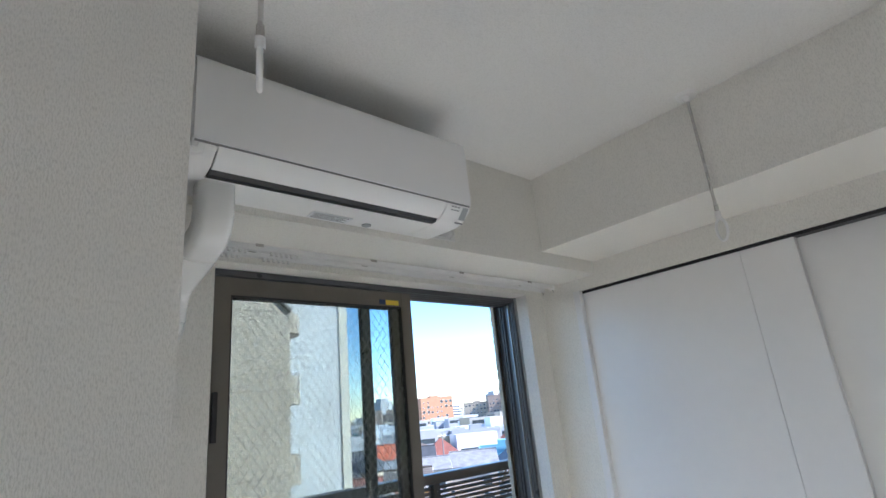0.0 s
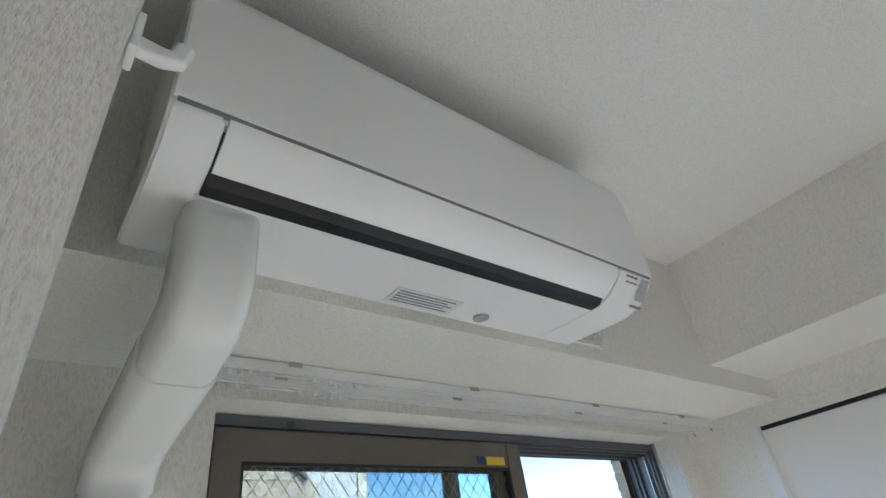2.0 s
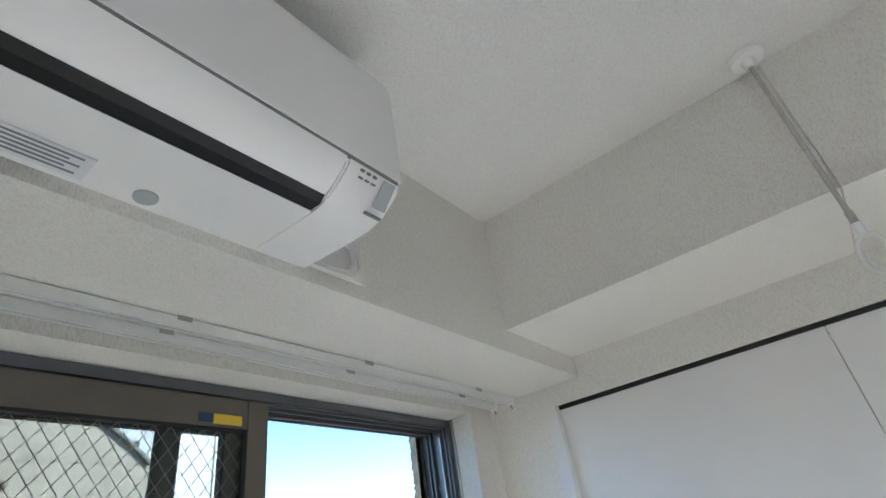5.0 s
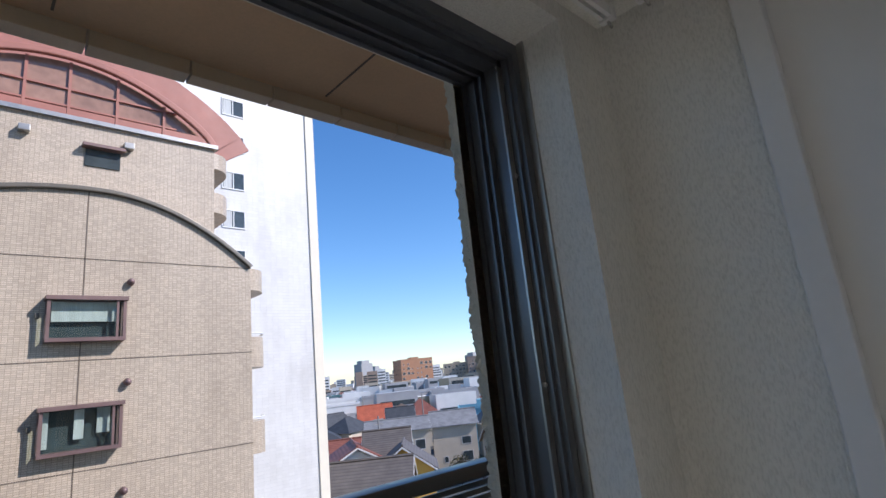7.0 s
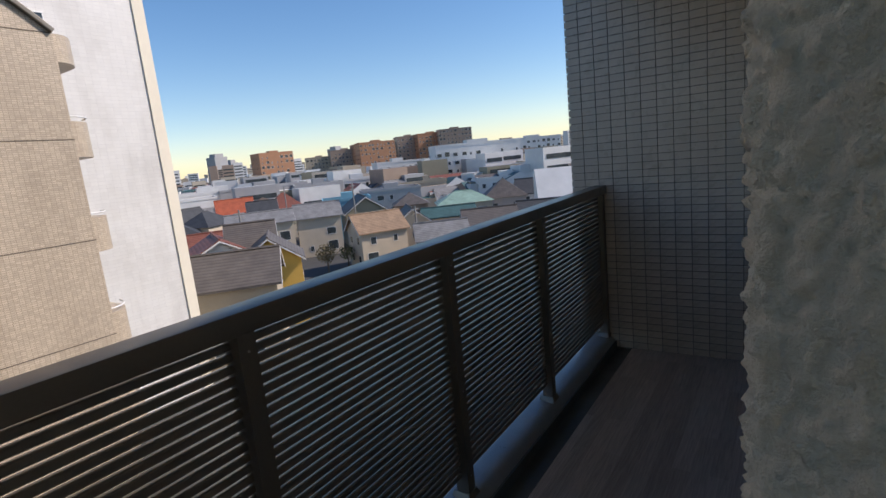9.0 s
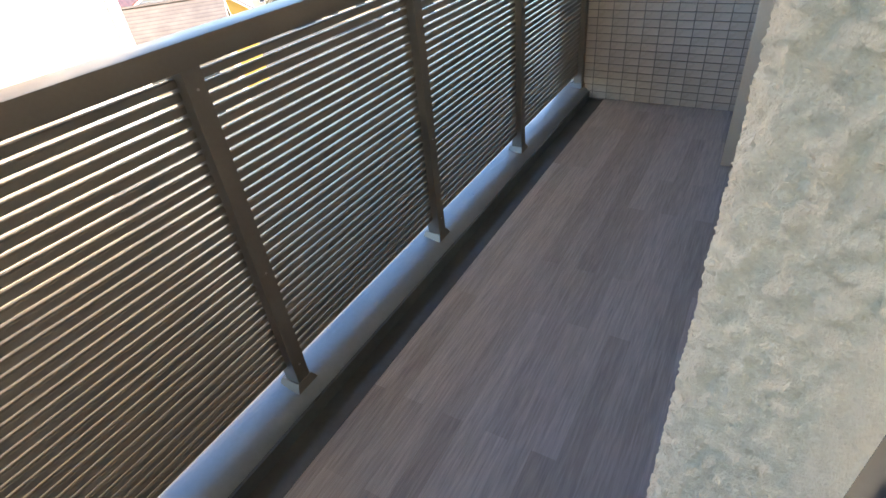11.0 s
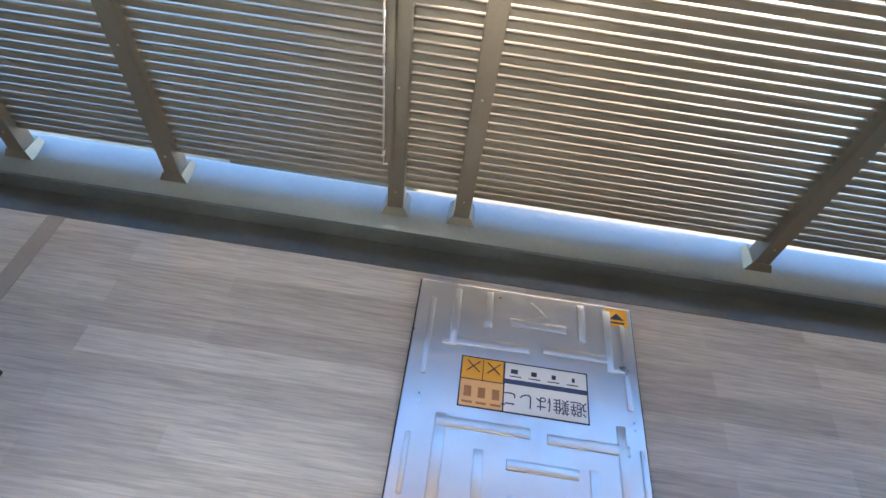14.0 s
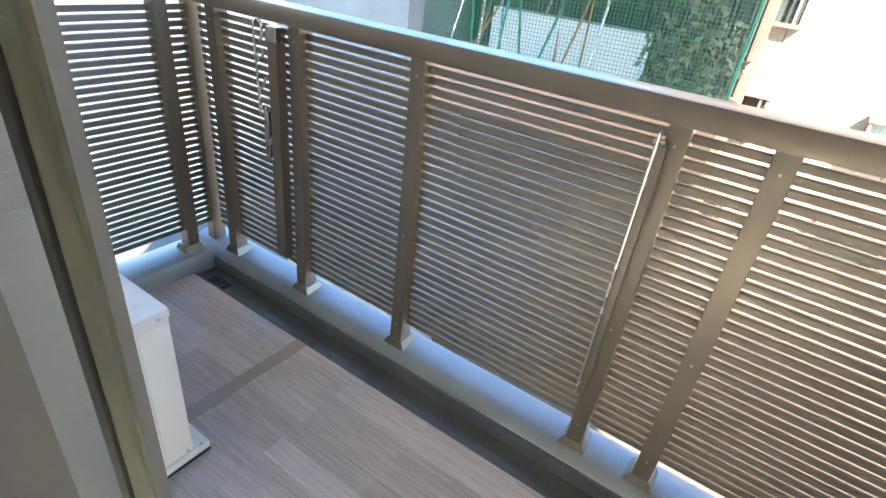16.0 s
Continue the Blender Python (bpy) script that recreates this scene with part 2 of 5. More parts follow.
# lighter, warmer cream: sunlight on the tower's side put into the colour
M_TOWER_SUNLIT = surface("tower_sunlit_cream", (0.74, 0.68, 0.55), 0.7, big=0.2, fine=3, vary=0.05, bump=0.1)
M_MAUVE = surface("bay_frame_mauve", (0.20, 0.13, 0.12), 0.45, 0.3, big=2, fine=50, vary=0.12)
M_PINK = surface("roof_rim_pink", (0.36, 0.14, 0.10), 0.55, big=1, fine=30, vary=0.1)
M_JOINT = surface("facade_joint", (0.16, 0.13, 0.10), 0.8, vary=0.1)
# dark panes; also colours the sheets that stand for unlit rooms in the bays
M_DARKGLASS_ROOM = surface("dark_glass_and_room", (0.06, 0.075, 0.08), 0.08, big=0.8, fine=5, vary=0.3, bump=0)
M_TINT = surface("rooftop_glazing_pink", (0.34, 0.20, 0.14), 0.15, big=0.5, fine=4, vary=0.25, bump=0)
M_CURTAIN = surface("curtain_pale", (0.55, 0.56, 0.54), 0.8, big=3, fine=20, vary=0.15, stretch=(6, 6, 0.4))
M_WHITEFRAME = surface("window_frame_white", (0.72, 0.72, 0.70), 0.5, vary=0.05)
M_ASPHALT = surface("asphalt_ground", (0.07, 0.07, 0.068), 0.9, big=0.03, fine=0.5, vary=0.25, bump=0.1)
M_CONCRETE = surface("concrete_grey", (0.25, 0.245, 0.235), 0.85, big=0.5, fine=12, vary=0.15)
M_LEAF = surface("leaf_green", (0.07, 0.10, 0.035), 0.6, big=2, fine=20, vary=0.35)
M_DRYLEAF = surface("leaf_dry_olive", (0.16, 0.13, 0.06), 0.7, big=2, fine=20, vary=0.3)
M_BARK = surface("bark", (0.13, 0.10, 0.075), 0.9, big=6, fine=40, vary=0.25)
M_NET = surface("green_net", (0.03, 0.20, 0.11), 0.7, vary=0.15, bump=0)
# weathered tone, darkened to stand for the shade inside the netted plot
M_SHEET_SHADED = surface("weathered_sheet_shaded", (0.075, 0.072, 0.06), 0.8, big=1, fine=30, vary=0.3)
M_RUST = surface("rusty_pipe", (0.40, 0.17, 0.07), 0.7, vary=0.2)


# ---- mesh helpers ----
def bm_box(bm, x0, x1, y0, y1, z0, z1, bevel=0.0):
    r = bmesh.ops.create_cube(bm, size=1.0)["verts"]
    for v in r:
        v.co = Vector(((x0 + x1) / 2 + v.co.x * (x1 - x0), (y0 + y1) / 2 + v.co.y * (y1 - y0), (z0 + z1) / 2 + v.co.z * (z1 - z0)))
    if bevel > 0:
        es = list({e for v in r for e in v.link_edges})
        bmesh.ops.bevel(bm, geom=es, offset=bevel, segments=2, affect="EDGES", profile=0.6)
    return bm


def box(x0, x1, y0, y1, z0, z1, bevel=0.0):
    return bm_box(bmesh.new(), x0, x1, y0, y1, z0, z1, bevel)


def bm_cyl(bm, p, q, r, seg=16, r2=None):
    p, q = Vector(p), Vector(q)
    d = q - p
    m = Matrix.Translation((p + q) / 2) @ d.to_track_quat("Z", "Y").to_matrix().to_4x4()
    bmesh.ops.create_cone(bm, cap_ends=True, segments=seg, radius1=r, radius2=r if r2 is None else r2, depth=d.length, matrix=m)
    return bm


def cyl(p, q, r, seg=16, r2=None):
    return bm_cyl(bmesh.new(), p, q, r, seg, r2)


def prism(pts, axis, a, b, bevel=0.0):
    """A closed outline swept along an axis from a to b. pts: the other two coordinates in xyz order."""
    bm = bmesh.new()
    def co(u, v, w):
        return {"x": (w, u, v), "y": (u, w, v), "z": (u, v, w)}[axis]
    f1 = bm.faces.new([bm.verts.new(co(u, v, a)) for u, v in pts])
    f2 = bm.faces.new([bm.verts.new(co(u, v, b)) for u, v in pts][::-1])
    n = len(pts)
    va, vb = list(f1.verts), list(f2.verts)[::-1]
    for i in range(n):
        bm.faces.new((va[i], vb[i], vb[(i + 1) % n], va[(i + 1) % n]))
    bmesh.ops.recalc_face_normals(bm, faces=bm.faces)
    if bevel:
        bmesh.ops.bevel(bm, geom=list(bm.edges), offset=bevel, segments=2, affect="EDGES")
    return bm


def sweep(path, outline, caps=True):
    """An outline (u sideways, v up) carried along a path of points."""
    bm = bmesh.new()
    pts = [Vector(p) for p in path]
    rings = []
    side0 = None
    for i, p in enumerate(pts):
        t = (pts[min(i + 1, len(pts) - 1)] - pts[max(i - 1, 0)]).normalized()
        if side0 is None:
            ref = Vector((1, 0, 0)) if abs(t.x) < 0.8 else Vector((0, 1, 0))
            side0 = (ref - t * ref.dot(t)).normalized()
        else:
            side0 = (side0 - t * side0.dot(t)).normalized()
        up = t.cross(side0)
        rings.append([bm.verts.new(p + side0 * u + up * v) for u, v in outline])
    n = len(outline)
    for a, b in zip(rings, rings[1:]):
        for i in range(n):
            bm.faces.new((a[i], a[(i + 1) % n], b[(i + 1) % n], b[i]))
    if caps:
        bm.faces.new(rings[0][::-1])
        bm.faces.new(rings[-1])
    bmesh.ops.recalc_face_normals(bm, faces=bm.faces)
    return bm


def round_rect(w, h, r, k=4):
    out = []
    for cx, cy, a0 in ((w / 2 - r, h / 2 - r, 0), (-w / 2 + r, h / 2 - r, 90), (-w / 2 + r, -h / 2 + r, 180), (w / 2 - r, -h / 2 + r, 270)):
        for i in range(k + 1):
            a = radians(a0 + 90 * i / k)
            out.append((cx + r * math.cos(a), cy + r * math.sin(a)))
    return out


def circle(r, n=10):
    return [(r * math.cos(2 * math.pi * i / n), r * math.sin(2 * math.pi * i / n)) for i in range(n)]


def mesh_of(name, bm, material, smooth=False):
    me = bpy.data.meshes.new(name)
    bm.to_mesh(me)
    bm.free()
    me.materials.append(material)
    if smooth:
        me.shade_smooth()
        me.set_sharp_from_angle(angle=radians(35))
    return me


def thing(name, loc, label, category, group="", kind=""):
    ob = new(name)
    ob.empty_display_size = 0.1
    ob.location = loc
    return tagged(ob, label, category, group, kind)


def part(name, bm, material, parent, label="", smooth=False):
    """One mesh under a thing or a part; its points are given in the world."""
    ob = new(name, mesh_of(name, bm, material, smooth))
    ob.parent = parent
    if parent.parent is None:
        ob.matrix_parent_inverse = Matrix.Translation(-parent.location)
    return tagged(ob, label)


def setting(name, bm, material, label, category, smooth=False, kind="structure"):
    return tagged(new(name, mesh_of(name, bm, material, smooth)), label, category, kind=kind)


def boxes(*rows):
    bm = bmesh.new()
    for r in rows:
        bm_box(bm, *r)
    return bm


# ---- plan (metres) ----
CEIL, HEAD, SOFFIT = 2.40, 1.997, 2.028      # ceiling, window head, beam underside
CLOSET_X, BEAM2_Z = 0.392, 2.085
BEAM_Y = 0.024                                # room face of the beam over the window
WALL_Y, FRAME_Y, OUT_Y = 0.333, 0.409, 0.595  # inner face, sash frame, outer face of the window wall
WIN_L, WIN_R = -1.122, 0.276
DECK = -0.069                                # balcony floor
RAIL_Y = 1.722
END_X, LEFT_X = 3.76, -2.335
GROUND = -14.0

# ---- room shell ----
setting("floor", box(-4.5, CLOSET_X, -4.5, WALL_Y, -0.12, 0.0), M_WOODFLOOR, "light brown wood floor of the empty room", "floor")
setting("ceiling", box(-4.5, 0.6, -4.5, BEAM_Y, CEIL, CEIL + 0.12), M_CEIL, "white textured wallpaper ceiling", "ceiling")
setting("wall_back", box(-4.5, 0.6, -4.62, -4.5, 0, CEIL), M_PAPER, "plain white wallpapered wall", "wall")
# unseen wall; its opening is added to hold the side fill lamp
setting("wall_far_side", boxes((-4.62, -4.5, -4.62, -2.85, 0, CEIL), (-4.62, -4.5, -1.15, OUT_Y, 0, CEIL), (-4.62, -4.5, -2.85, -1.15, 0, 0.6), (-4.62, -4.5, -2.85, -1.15, 2.0, CEIL)), M_PAPER, "plain white wallpapered wall with an added unseen opening", "wall")
setting("beam_window", boxes((-1.75, 0.6, BEAM_Y, OUT_Y - 0.03, SOFFIT, CEIL + 0.12)), M_PAPER, "white wallpapered ceiling beam above the window", "beam")
setting("beam_closet", boxes((0.040, 0.6, -0.685, BEAM_Y, BEAM2_Z, CEIL), (0.028, 0.6, -4.5, -0.685, BEAM2_Z - 0.006, CEIL)), M_PAPER, "white wallpapered ceiling beam above the closet", "beam")
setting("wall_closet", boxes((CLOSET_X, 0.6, -4.5, BEAM_Y, 1.972, BEAM2_Z), (CLOSET_X, 0.6, BEAM_Y, 0.146, 1.972, SOFFIT)), M_PAPER, "white wallpapered wall strip above the closet", "wall")
setting("wall_side", boxes((CLOSET_X, 0.6, 0.146, WALL_Y, 0, SOFFIT)), M_PAPER, "narrow white wallpapered wall beside the window", "wall")
setting("closet_back", boxes((0.62, 0.70, -4.5, WALL_Y, 0, CEIL)), M_PAPER, "plain closet back wall", "wall")
setting("column_left", boxes((-1.75, -1.383, -0.345, -0.205, 0, CEIL), (-4.5, -1.75, -0.345, OUT_Y - 0.03, 0, CEIL + 0.12)), M_PAPER, "white wallpapered column beside the window", "column")
setting("wall_window", boxes((-1.75, WIN_L, WALL_Y, 0.55, 0, SOFFIT), (WIN_R, 0.6, WALL_Y, 0.50, 0, SOFFIT), (WIN_L, WIN_R, WALL_Y, 0.50, HEAD, SOFFIT)), M_PAPER,
        "white wallpapered window wall", "wall")
setting("trim_1", box(CLOSET_X - 0.012, CLOSET_X + 0.0145, 0.113, 0.146, 0, 1.972, 0.002), M_TRIM, "white closet casing", "trim")
setting("trim_2", box(WIN_R - 0.004, WIN_R + 0.004, FRAME_Y - 0.012, FRAME_Y, 0.03, HEAD, 0.001), M_SASH2, "pale metal bead at the window frame", "trim")

# closet doors with a dark track gap above them
track = thing("closet_track", (CLOSET_X + 0.04, -1.0, 1.98), "dark recessed metal track above the closet doors", "track")
part("channel", boxes((CLOSET_X + 0.012, CLOSET_X + 0.11, -4.4, 0.112, 1.960, 1.9716)), M_BLACK, track)
for y0, y1, dx in ((-0.737, 0.121, 0.016), (-1.60, -0.707, 0.052), (-2.46, -1.56, 0.016), (-3.3, -2.42, 0.052)):
    d = thing("closet_door", (CLOSET_X + dx, (y0 + y1) / 2, 0.0), "plain white sliding closet door panel", "closet door", "closet doors")
    ymid = y0 + 0.175
    part("panel", box(CLOSET_X + dx, CLOSET_X + dx + 0.03, ymid + 0.0006, y1, 0.0, 1.960, 0.0015), M_DOOR, d)
    part("panel", box(CLOSET_X + dx, CLOSET_X + dx + 0.03, y0, ymid - 0.0006, 0.0, 1.960, 0.0015), M_DOOR, d)

# ---- window ----
win = thing("window_1", ((WIN_L + WIN_R) / 2, 0.46, 0.0), "bronze aluminium sliding balcony window with wired glass, one half open", "window", kind="structure")
fw = 0.035
FO = 0.515
part("window_frame", boxes((WIN_L, WIN_R, FRAME_Y, FO, HEAD - 0.022, HEAD - 0.002), (WIN_L, WIN_R, FRAME_Y, FO, 0.0, 0.03),
                           (WIN_L, WIN_L + 0.02, FRAME_Y, FO, 0.03, HEAD - 0.022), (WIN_R - 0.018, WIN_R, FRAME_Y, FO, 0.03, HEAD - 0.022)), M_JAMB_SHADED, win)
for k, (ya, yb, dz) in enumerate(((0.4165, 0.4205, 0.006), (0.4315, 0.4350, 0.011), (0.4665, 0.4700, 0.011), (0.484, 0.487, 0.007), (0.506, 0.514, 0.005))):
    part("guide_rib", boxes((WIN_R - 0.018 - dz, WIN_R - 0.017, ya, yb, 0.03, HEAD - 0.022)), M_SASH2 if k == 1 else M_JAMB_SHADED, win)
    part("guide_rib", boxes((WIN_L + 0.02, WIN_R - 0.018, ya, yb, HEAD - 0.022 - dz, HEAD - 0.021)), M_JAMB_SHADED, win)
    part("guide_rib", boxes((WIN_L + 0.02, WIN_R - 0.018, ya, yb, 0.029, 0.03 + dz * 0.5)), M_SASH, win)
for z in (0.3, 0.75, 1.15, 1.49, 1.785):
    part("screw", cyl((WIN_R - 0.019, 0.432, z), (WIN_R - 0.0215, 0.432, z), 0.0045, 12), M_STEEL, win)


def sash(x0, x1, y0, y1, label, wired=True):
    """A sliding sash: stiles, rails, gasket, wired glass."""
    s = part("sash", boxes((x0, x0 + 0.05, y0, y1, 0.035, HEAD - 0.03), (x1 - 0.045, x1, y0, y1, 0.035, HEAD - 0.03),
                           (x0 + 0.05, x1 - 0.045, y0 + 0.002, y1 - 0.002, HEAD - 0.085, HEAD - 0.03), (x0 + 0.05, x1 - 0.045, y0 + 0.002, y1 - 0.002, 0.035, 0.12)), M_SASH, win, label)
    gx0, gx1, gz0, gz1 = x0 + 0.05, x1 - 0.045, 0.12, HEAD - 0.085
    ym = (y0 + y1) / 2
    part("gasket", boxes((gx0, gx0 + 0.006, ym - 0.008, ym + 0.008, gz0, gz1), (gx1 - 0.006, gx1, ym - 0.008, ym + 0.008, gz0, gz1),
                         (gx0, gx1, ym - 0.008, ym + 0.008, gz0, gz0 + 0.006), (gx0, gx1, ym - 0.008, ym + 0.008, gz1 - 0.006, gz1)), M_RUBBER, s)
    g = part("pane", box(gx0 + 0.003, gx1 - 0.003, ym - 0.003, ym + 0.003, gz0 + 0.003, gz1 - 0.003), M_WIREDGLASS, s, "wired clear glass pane")
    g.visible_shadow = False
    bm = bmesh.new()
    step, tan = 0.030, 1.35
    w, h = gx1 - gx0, gz1 - gz0
    for sgn in (1, -1) if wired else ():
        a = -h / tan
        while a < w:
            t0, t1 = max(0.0, -a), min(h / tan, w - a)
            if t1 > t0:
                xa, xb = a + t0, a + t1
                za, zb = t0 * tan, t1 * tan
                if sgn < 0:
                    xa, xb = w - xa, w - xb
                bm_cyl(bm, (gx0 + xa, ym, gz0 + za), (gx0 + xb, ym, gz0 + zb), 0.0008, 4)
            a += step
    if wired:
        part("glass_wire", bm, M_WIRE, s)
    return s


s_in = sash(-1.100, -0.352, 0.400, 0.424, "sash slid open over the closed half")
s_out = sash(-1.104, -0.382, 0.428, 0.446, "sash of the closed half", wired=False)
part("stile_edge", boxes((-0.3519, -0.3505, 0.402, 0.405, 0.035, HEAD - 0.03)), M_SASH2, win)
lock = part("lock", box(-1.098, -1.083, 0.386, 0.400, 1.48, 1.62, 0.003), M_BLACK, s_in, "black recessed latch")
stk = thing("sash_sticker", (-0.45, 0.399, 1.93), "small navy and yellow warning sticker on the window sash", "sticker")
part("navy_patch", box(-0.500, -0.474, 0.3985, 0.3999, 1.918, 1.935), M_LABELBLUE, stk)
part("yellow_patch", box(-0.471, -0.412, 0.3985, 0.3999, 1.916, 1.935), M_YELLOW, stk)

# insect screen on the outer track
SX0, SX1, SY0, SY1, SZ0, SZ1 = -1.100, -0.480, 0.5000, 0.5065, 0.035, HEAD - 0.03
screen = thing("insect_screen", (-0.78, 0.497, 0.03), "sliding insect screen with bronze frame and beige mesh", "insect screen")
groove = [(0.0, SY0), (-0.004, SY0 - 0.0012), (-0.010, SY0 + 0.0008), (-0.020, SY0 + 0.0035), (-0.028, SY0 + 0.0028), (-0.034, SY0 + 0.0004), (-0.038, SY0), (-0.038, SY1), (0.0, SY1)]
part("stile", prism([(SX1 + u, v) for u, v in groove], "z", SZ0, SZ1), M_SCREEN, screen, "grooved bronze stile", smooth=True)
part("stile", box(SX0, SX0 + 0.042, SY0, SY1, SZ0, SZ1, 0.002), M_SCREEN, screen)
for z in (SZ0, SZ1 - 0.04):
    part("rail", box(SX0 + 0.042, SX1 - 0.038, SY0, SY1, z, z + 0.04, 0.002), M_SCREEN, screen)
for x in (SX0 + 0.042, SX1 - 0.050):
    part("spline", box(x, x + 0.0135, SY0 - 0.0025, SY0 + 0.005, SZ0 + 0.04, SZ1 - 0.04, 0.001), M_RUBBER, screen, "black rubber spline")
vs, fs = [], []


def thread(x0, x1, z0, z1, y):
    q = len(vs)
    vs.extend([(x0, y, z0), (x1, y, z0), (x1, y, z1), (x0, y, z1), (x0, y + 0.0004, z0), (x1, y + 0.0004, z0), (x1, y + 0.0004, z1), (x0, y + 0.0004, z1)])
    fs.extend([(q, q + 1, q + 2, q + 3), (q + 7, q + 6, q + 5, q + 4), (q, q + 3, q + 7, q + 4), (q + 1, q + 5, q + 6, q + 2), (q, q + 4, q + 5, q + 1), (q + 3, q + 2, q + 6, q + 7)])


x = SX0 + 0.05
while x < SX1 - 0.046:
    thread(x, x + 0.00036, SZ0 + 0.04, SZ1 - 0.04, SY0 + 0.004)
    x += 0.0021
z = SZ0 + 0.04
while z < SZ1 - 0.04:
    thread(SX0 + 0.05, SX1 - 0.046, z, z + 0.00036, SY0 + 0.0044)
    z += 0.0021
me = bpy.data.meshes.new("mesh")
me.from_pydata(vs, [], fs)
me.materials.append(M_MESH)
mesh_ob = tagged(new("mesh", me), "fine beige insect mesh", kind="stuff")
mesh_ob.parent, mesh_ob.matrix_parent_inverse = screen, Matrix.Translation(-screen.location)

# curtain rails under the beam
for y in (0.238, 0.297):
    r = thing("curtain_rail", (-0.4, y, SOFFIT), "white double-track curtain rail under the beam", "curtain rail", "curtain rails")
    part("rail", prism([(y - 0.009, 2.008), (y - 0.003, 2.008), (y - 0.003, 2.0105), (y - 0.0065, 2.0105), (y - 0.0065, 2.022), (y + 0.0065, 2.022), (y + 0.0065, 2.0105), (y + 0.003, 2.0105), (y + 0.003, 2.008), (y + 0.009, 2.008), (y + 0.009, 2.0255), (y - 0.009, 2.0255)], "x", -1.18, 0.357), M_TRIM, r)
    for e in (-1.18, 0.357):
        part("end_cap", box(e - 0.006, e + 0.006, y - 0.012, y + 0.012, 2.004, 2.0275, 0.002), M_PLASTIC, r)
        part("end_hook", cyl((e, y, 2.004), (e, y - 0.004, 1.992), 0.0025, 8), M_STEEL, r)
    for k in range(7):
        part("glider", cyl((-1.165 + k * 0.016, y, 2.011), (-1.165 + k * 0.016, y, 1.999), 0.005, 8), M_PLASTIC2, r)
    for k in range(6):
        part("glider", cyl((-0.99 + k * 0.016, y, 2.011), (-0.99 + k * 0.016, y, 1.999), 0.005, 8), M_PLASTIC2, r)
    for k, x in enumerate((-1.03, -0.63, -0.22, 0.19)):
        part("bracket", box(x - 0.012, x + 0.012, y - 0.011, y + 0.011, 2.0195, 2.0285, 0.001), M_STEEL, r)

# ---- air conditioner ----
AX0, AX1 = -1.335, -0.545
ac = thing("air_conditioner", ((AX0 + AX1) / 2, 0.0, 2.02), "white wall-mounted air conditioner under the ceiling", "air conditioner")
prof = [(-0.001, 2.047), (-0.001, 2.300), (-0.06, 2.306), (-0.14, 2.304), (-0.185, 2.293), (-0.206, 2.272), (-0.212, 2.24), (-0.213, 2.082), (-0.206, 2.076), (-0.135, 2.076), (-0.135, 2.0385), (-0.10, 2.0395)]
part("body", prism(prof, "x", AX0 + 0.012, AX1 - 0.012), M_PLASTIC, ac, smooth=True)
endp = [(-0.001, 2.046), (-0.001, 2.300), (-0.06, 2.3065), (-0.14, 2.3045), (-0.1855, 2.2935), (-0.2065, 2.2725), (-0.2125, 2.24), (-0.2135, 2.082), (-0.207, 2.068), (-0.176, 2.045), (-0.146, 2.0375), (-0.10, 2.0385)]
part("end_cover", prism(endp, "x", AX0, -1.283, 0.0035), M_PLASTIC, ac, smooth=True)
part("end_cover", prism(endp, "x", -0.640, AX1, 0.0035), M_PLASTIC, ac, smooth=True)
part("front_panel", prism([(-0.2122, 2.084), (-0.2112, 2.262), (-0.203, 2.288), (-0.196, 2.296), (-0.199, 2.298), (-0.208, 2.291), (-0.2165, 2.264), (-0.218, 2.09), (-0.216, 2.084)], "x", AX0 + 0.002, AX1 - 0.002), M_PLASTIC, ac, smooth=True)
part("flap", prism([(-0.2135, 2.079), (-0.2105, 2.080), (-0.165, 2.0462), (-0.168, 2.0440), (-0.181, 2.0495), (-0.202, 2.0635)], "x", -1.280, -0.643), M_PLASTIC, ac, "white closed louvre flap", smooth=True)
part("outlet_slot", prism([(-0.156, 2.0372), (-0.1365, 2.0378), (-0.1365, 2.073), (-0.20, 2.073), (-0.167, 2.0475)], "x", -1.282, -0.641), M_BLACK, ac, "black air outlet slot")
part("seam", boxes((AX0 + 0.006, AX1 - 0.006, -0.2142, -0.21, 2.0792, 2.0842)), M_GREYTEXT, ac)
part("display", prism([(-0.2138, 2.052 + 0.022), (-0.2125, 2.052 + 0.020), (-0.187, 2.0445), (-0.1885, 2.0435)], "x", -0.578, -0.556), M_LCD, ac, "grey receiver window")
for k in range(3):
    part("indicator", boxes((-0.618 + k * 0.011, -0.612 + k * 0.011, -0.2121, -0.209, 2.0705, 2.0735)), M_GREYTEXT, ac)
    part("indicator", boxes((-0.618 + k * 0.011, -0.611 + k * 0.011, -0.2065, -0.204, 2.0625, 2.0645)), M_GREYTEXT, ac)
part("maker_mark", boxes((-0.585, -0.556, -0.1805, -0.176, 2.036, 2.0385)), M_GREYTEXT, ac)
part("maker_mark", boxes((-1.325, -1.292, -0.214, -0.2132, 2.083, 2.0885)), M_GREYTEXT, ac)
part("warning_label", boxes((-0.985, -0.865, -0.062, -0.020, 2.0395, 2.0420)), M_LABELWHITE, ac, "grey printed warning label")
for k in range(5):
    part("label_line", boxes((-0.98, -0.875 - 0.012 * (k % 2), -0.058 + k * 0.007, -0.055 + k * 0.007, 2.0390, 2.0394)), M_GREYTEXT, ac)
part("round_plug", cyl((-0.800, -0.030, 2.0450), (-0.800, -0.030, 2.0415), 0.014, 20), M_LCD, ac)
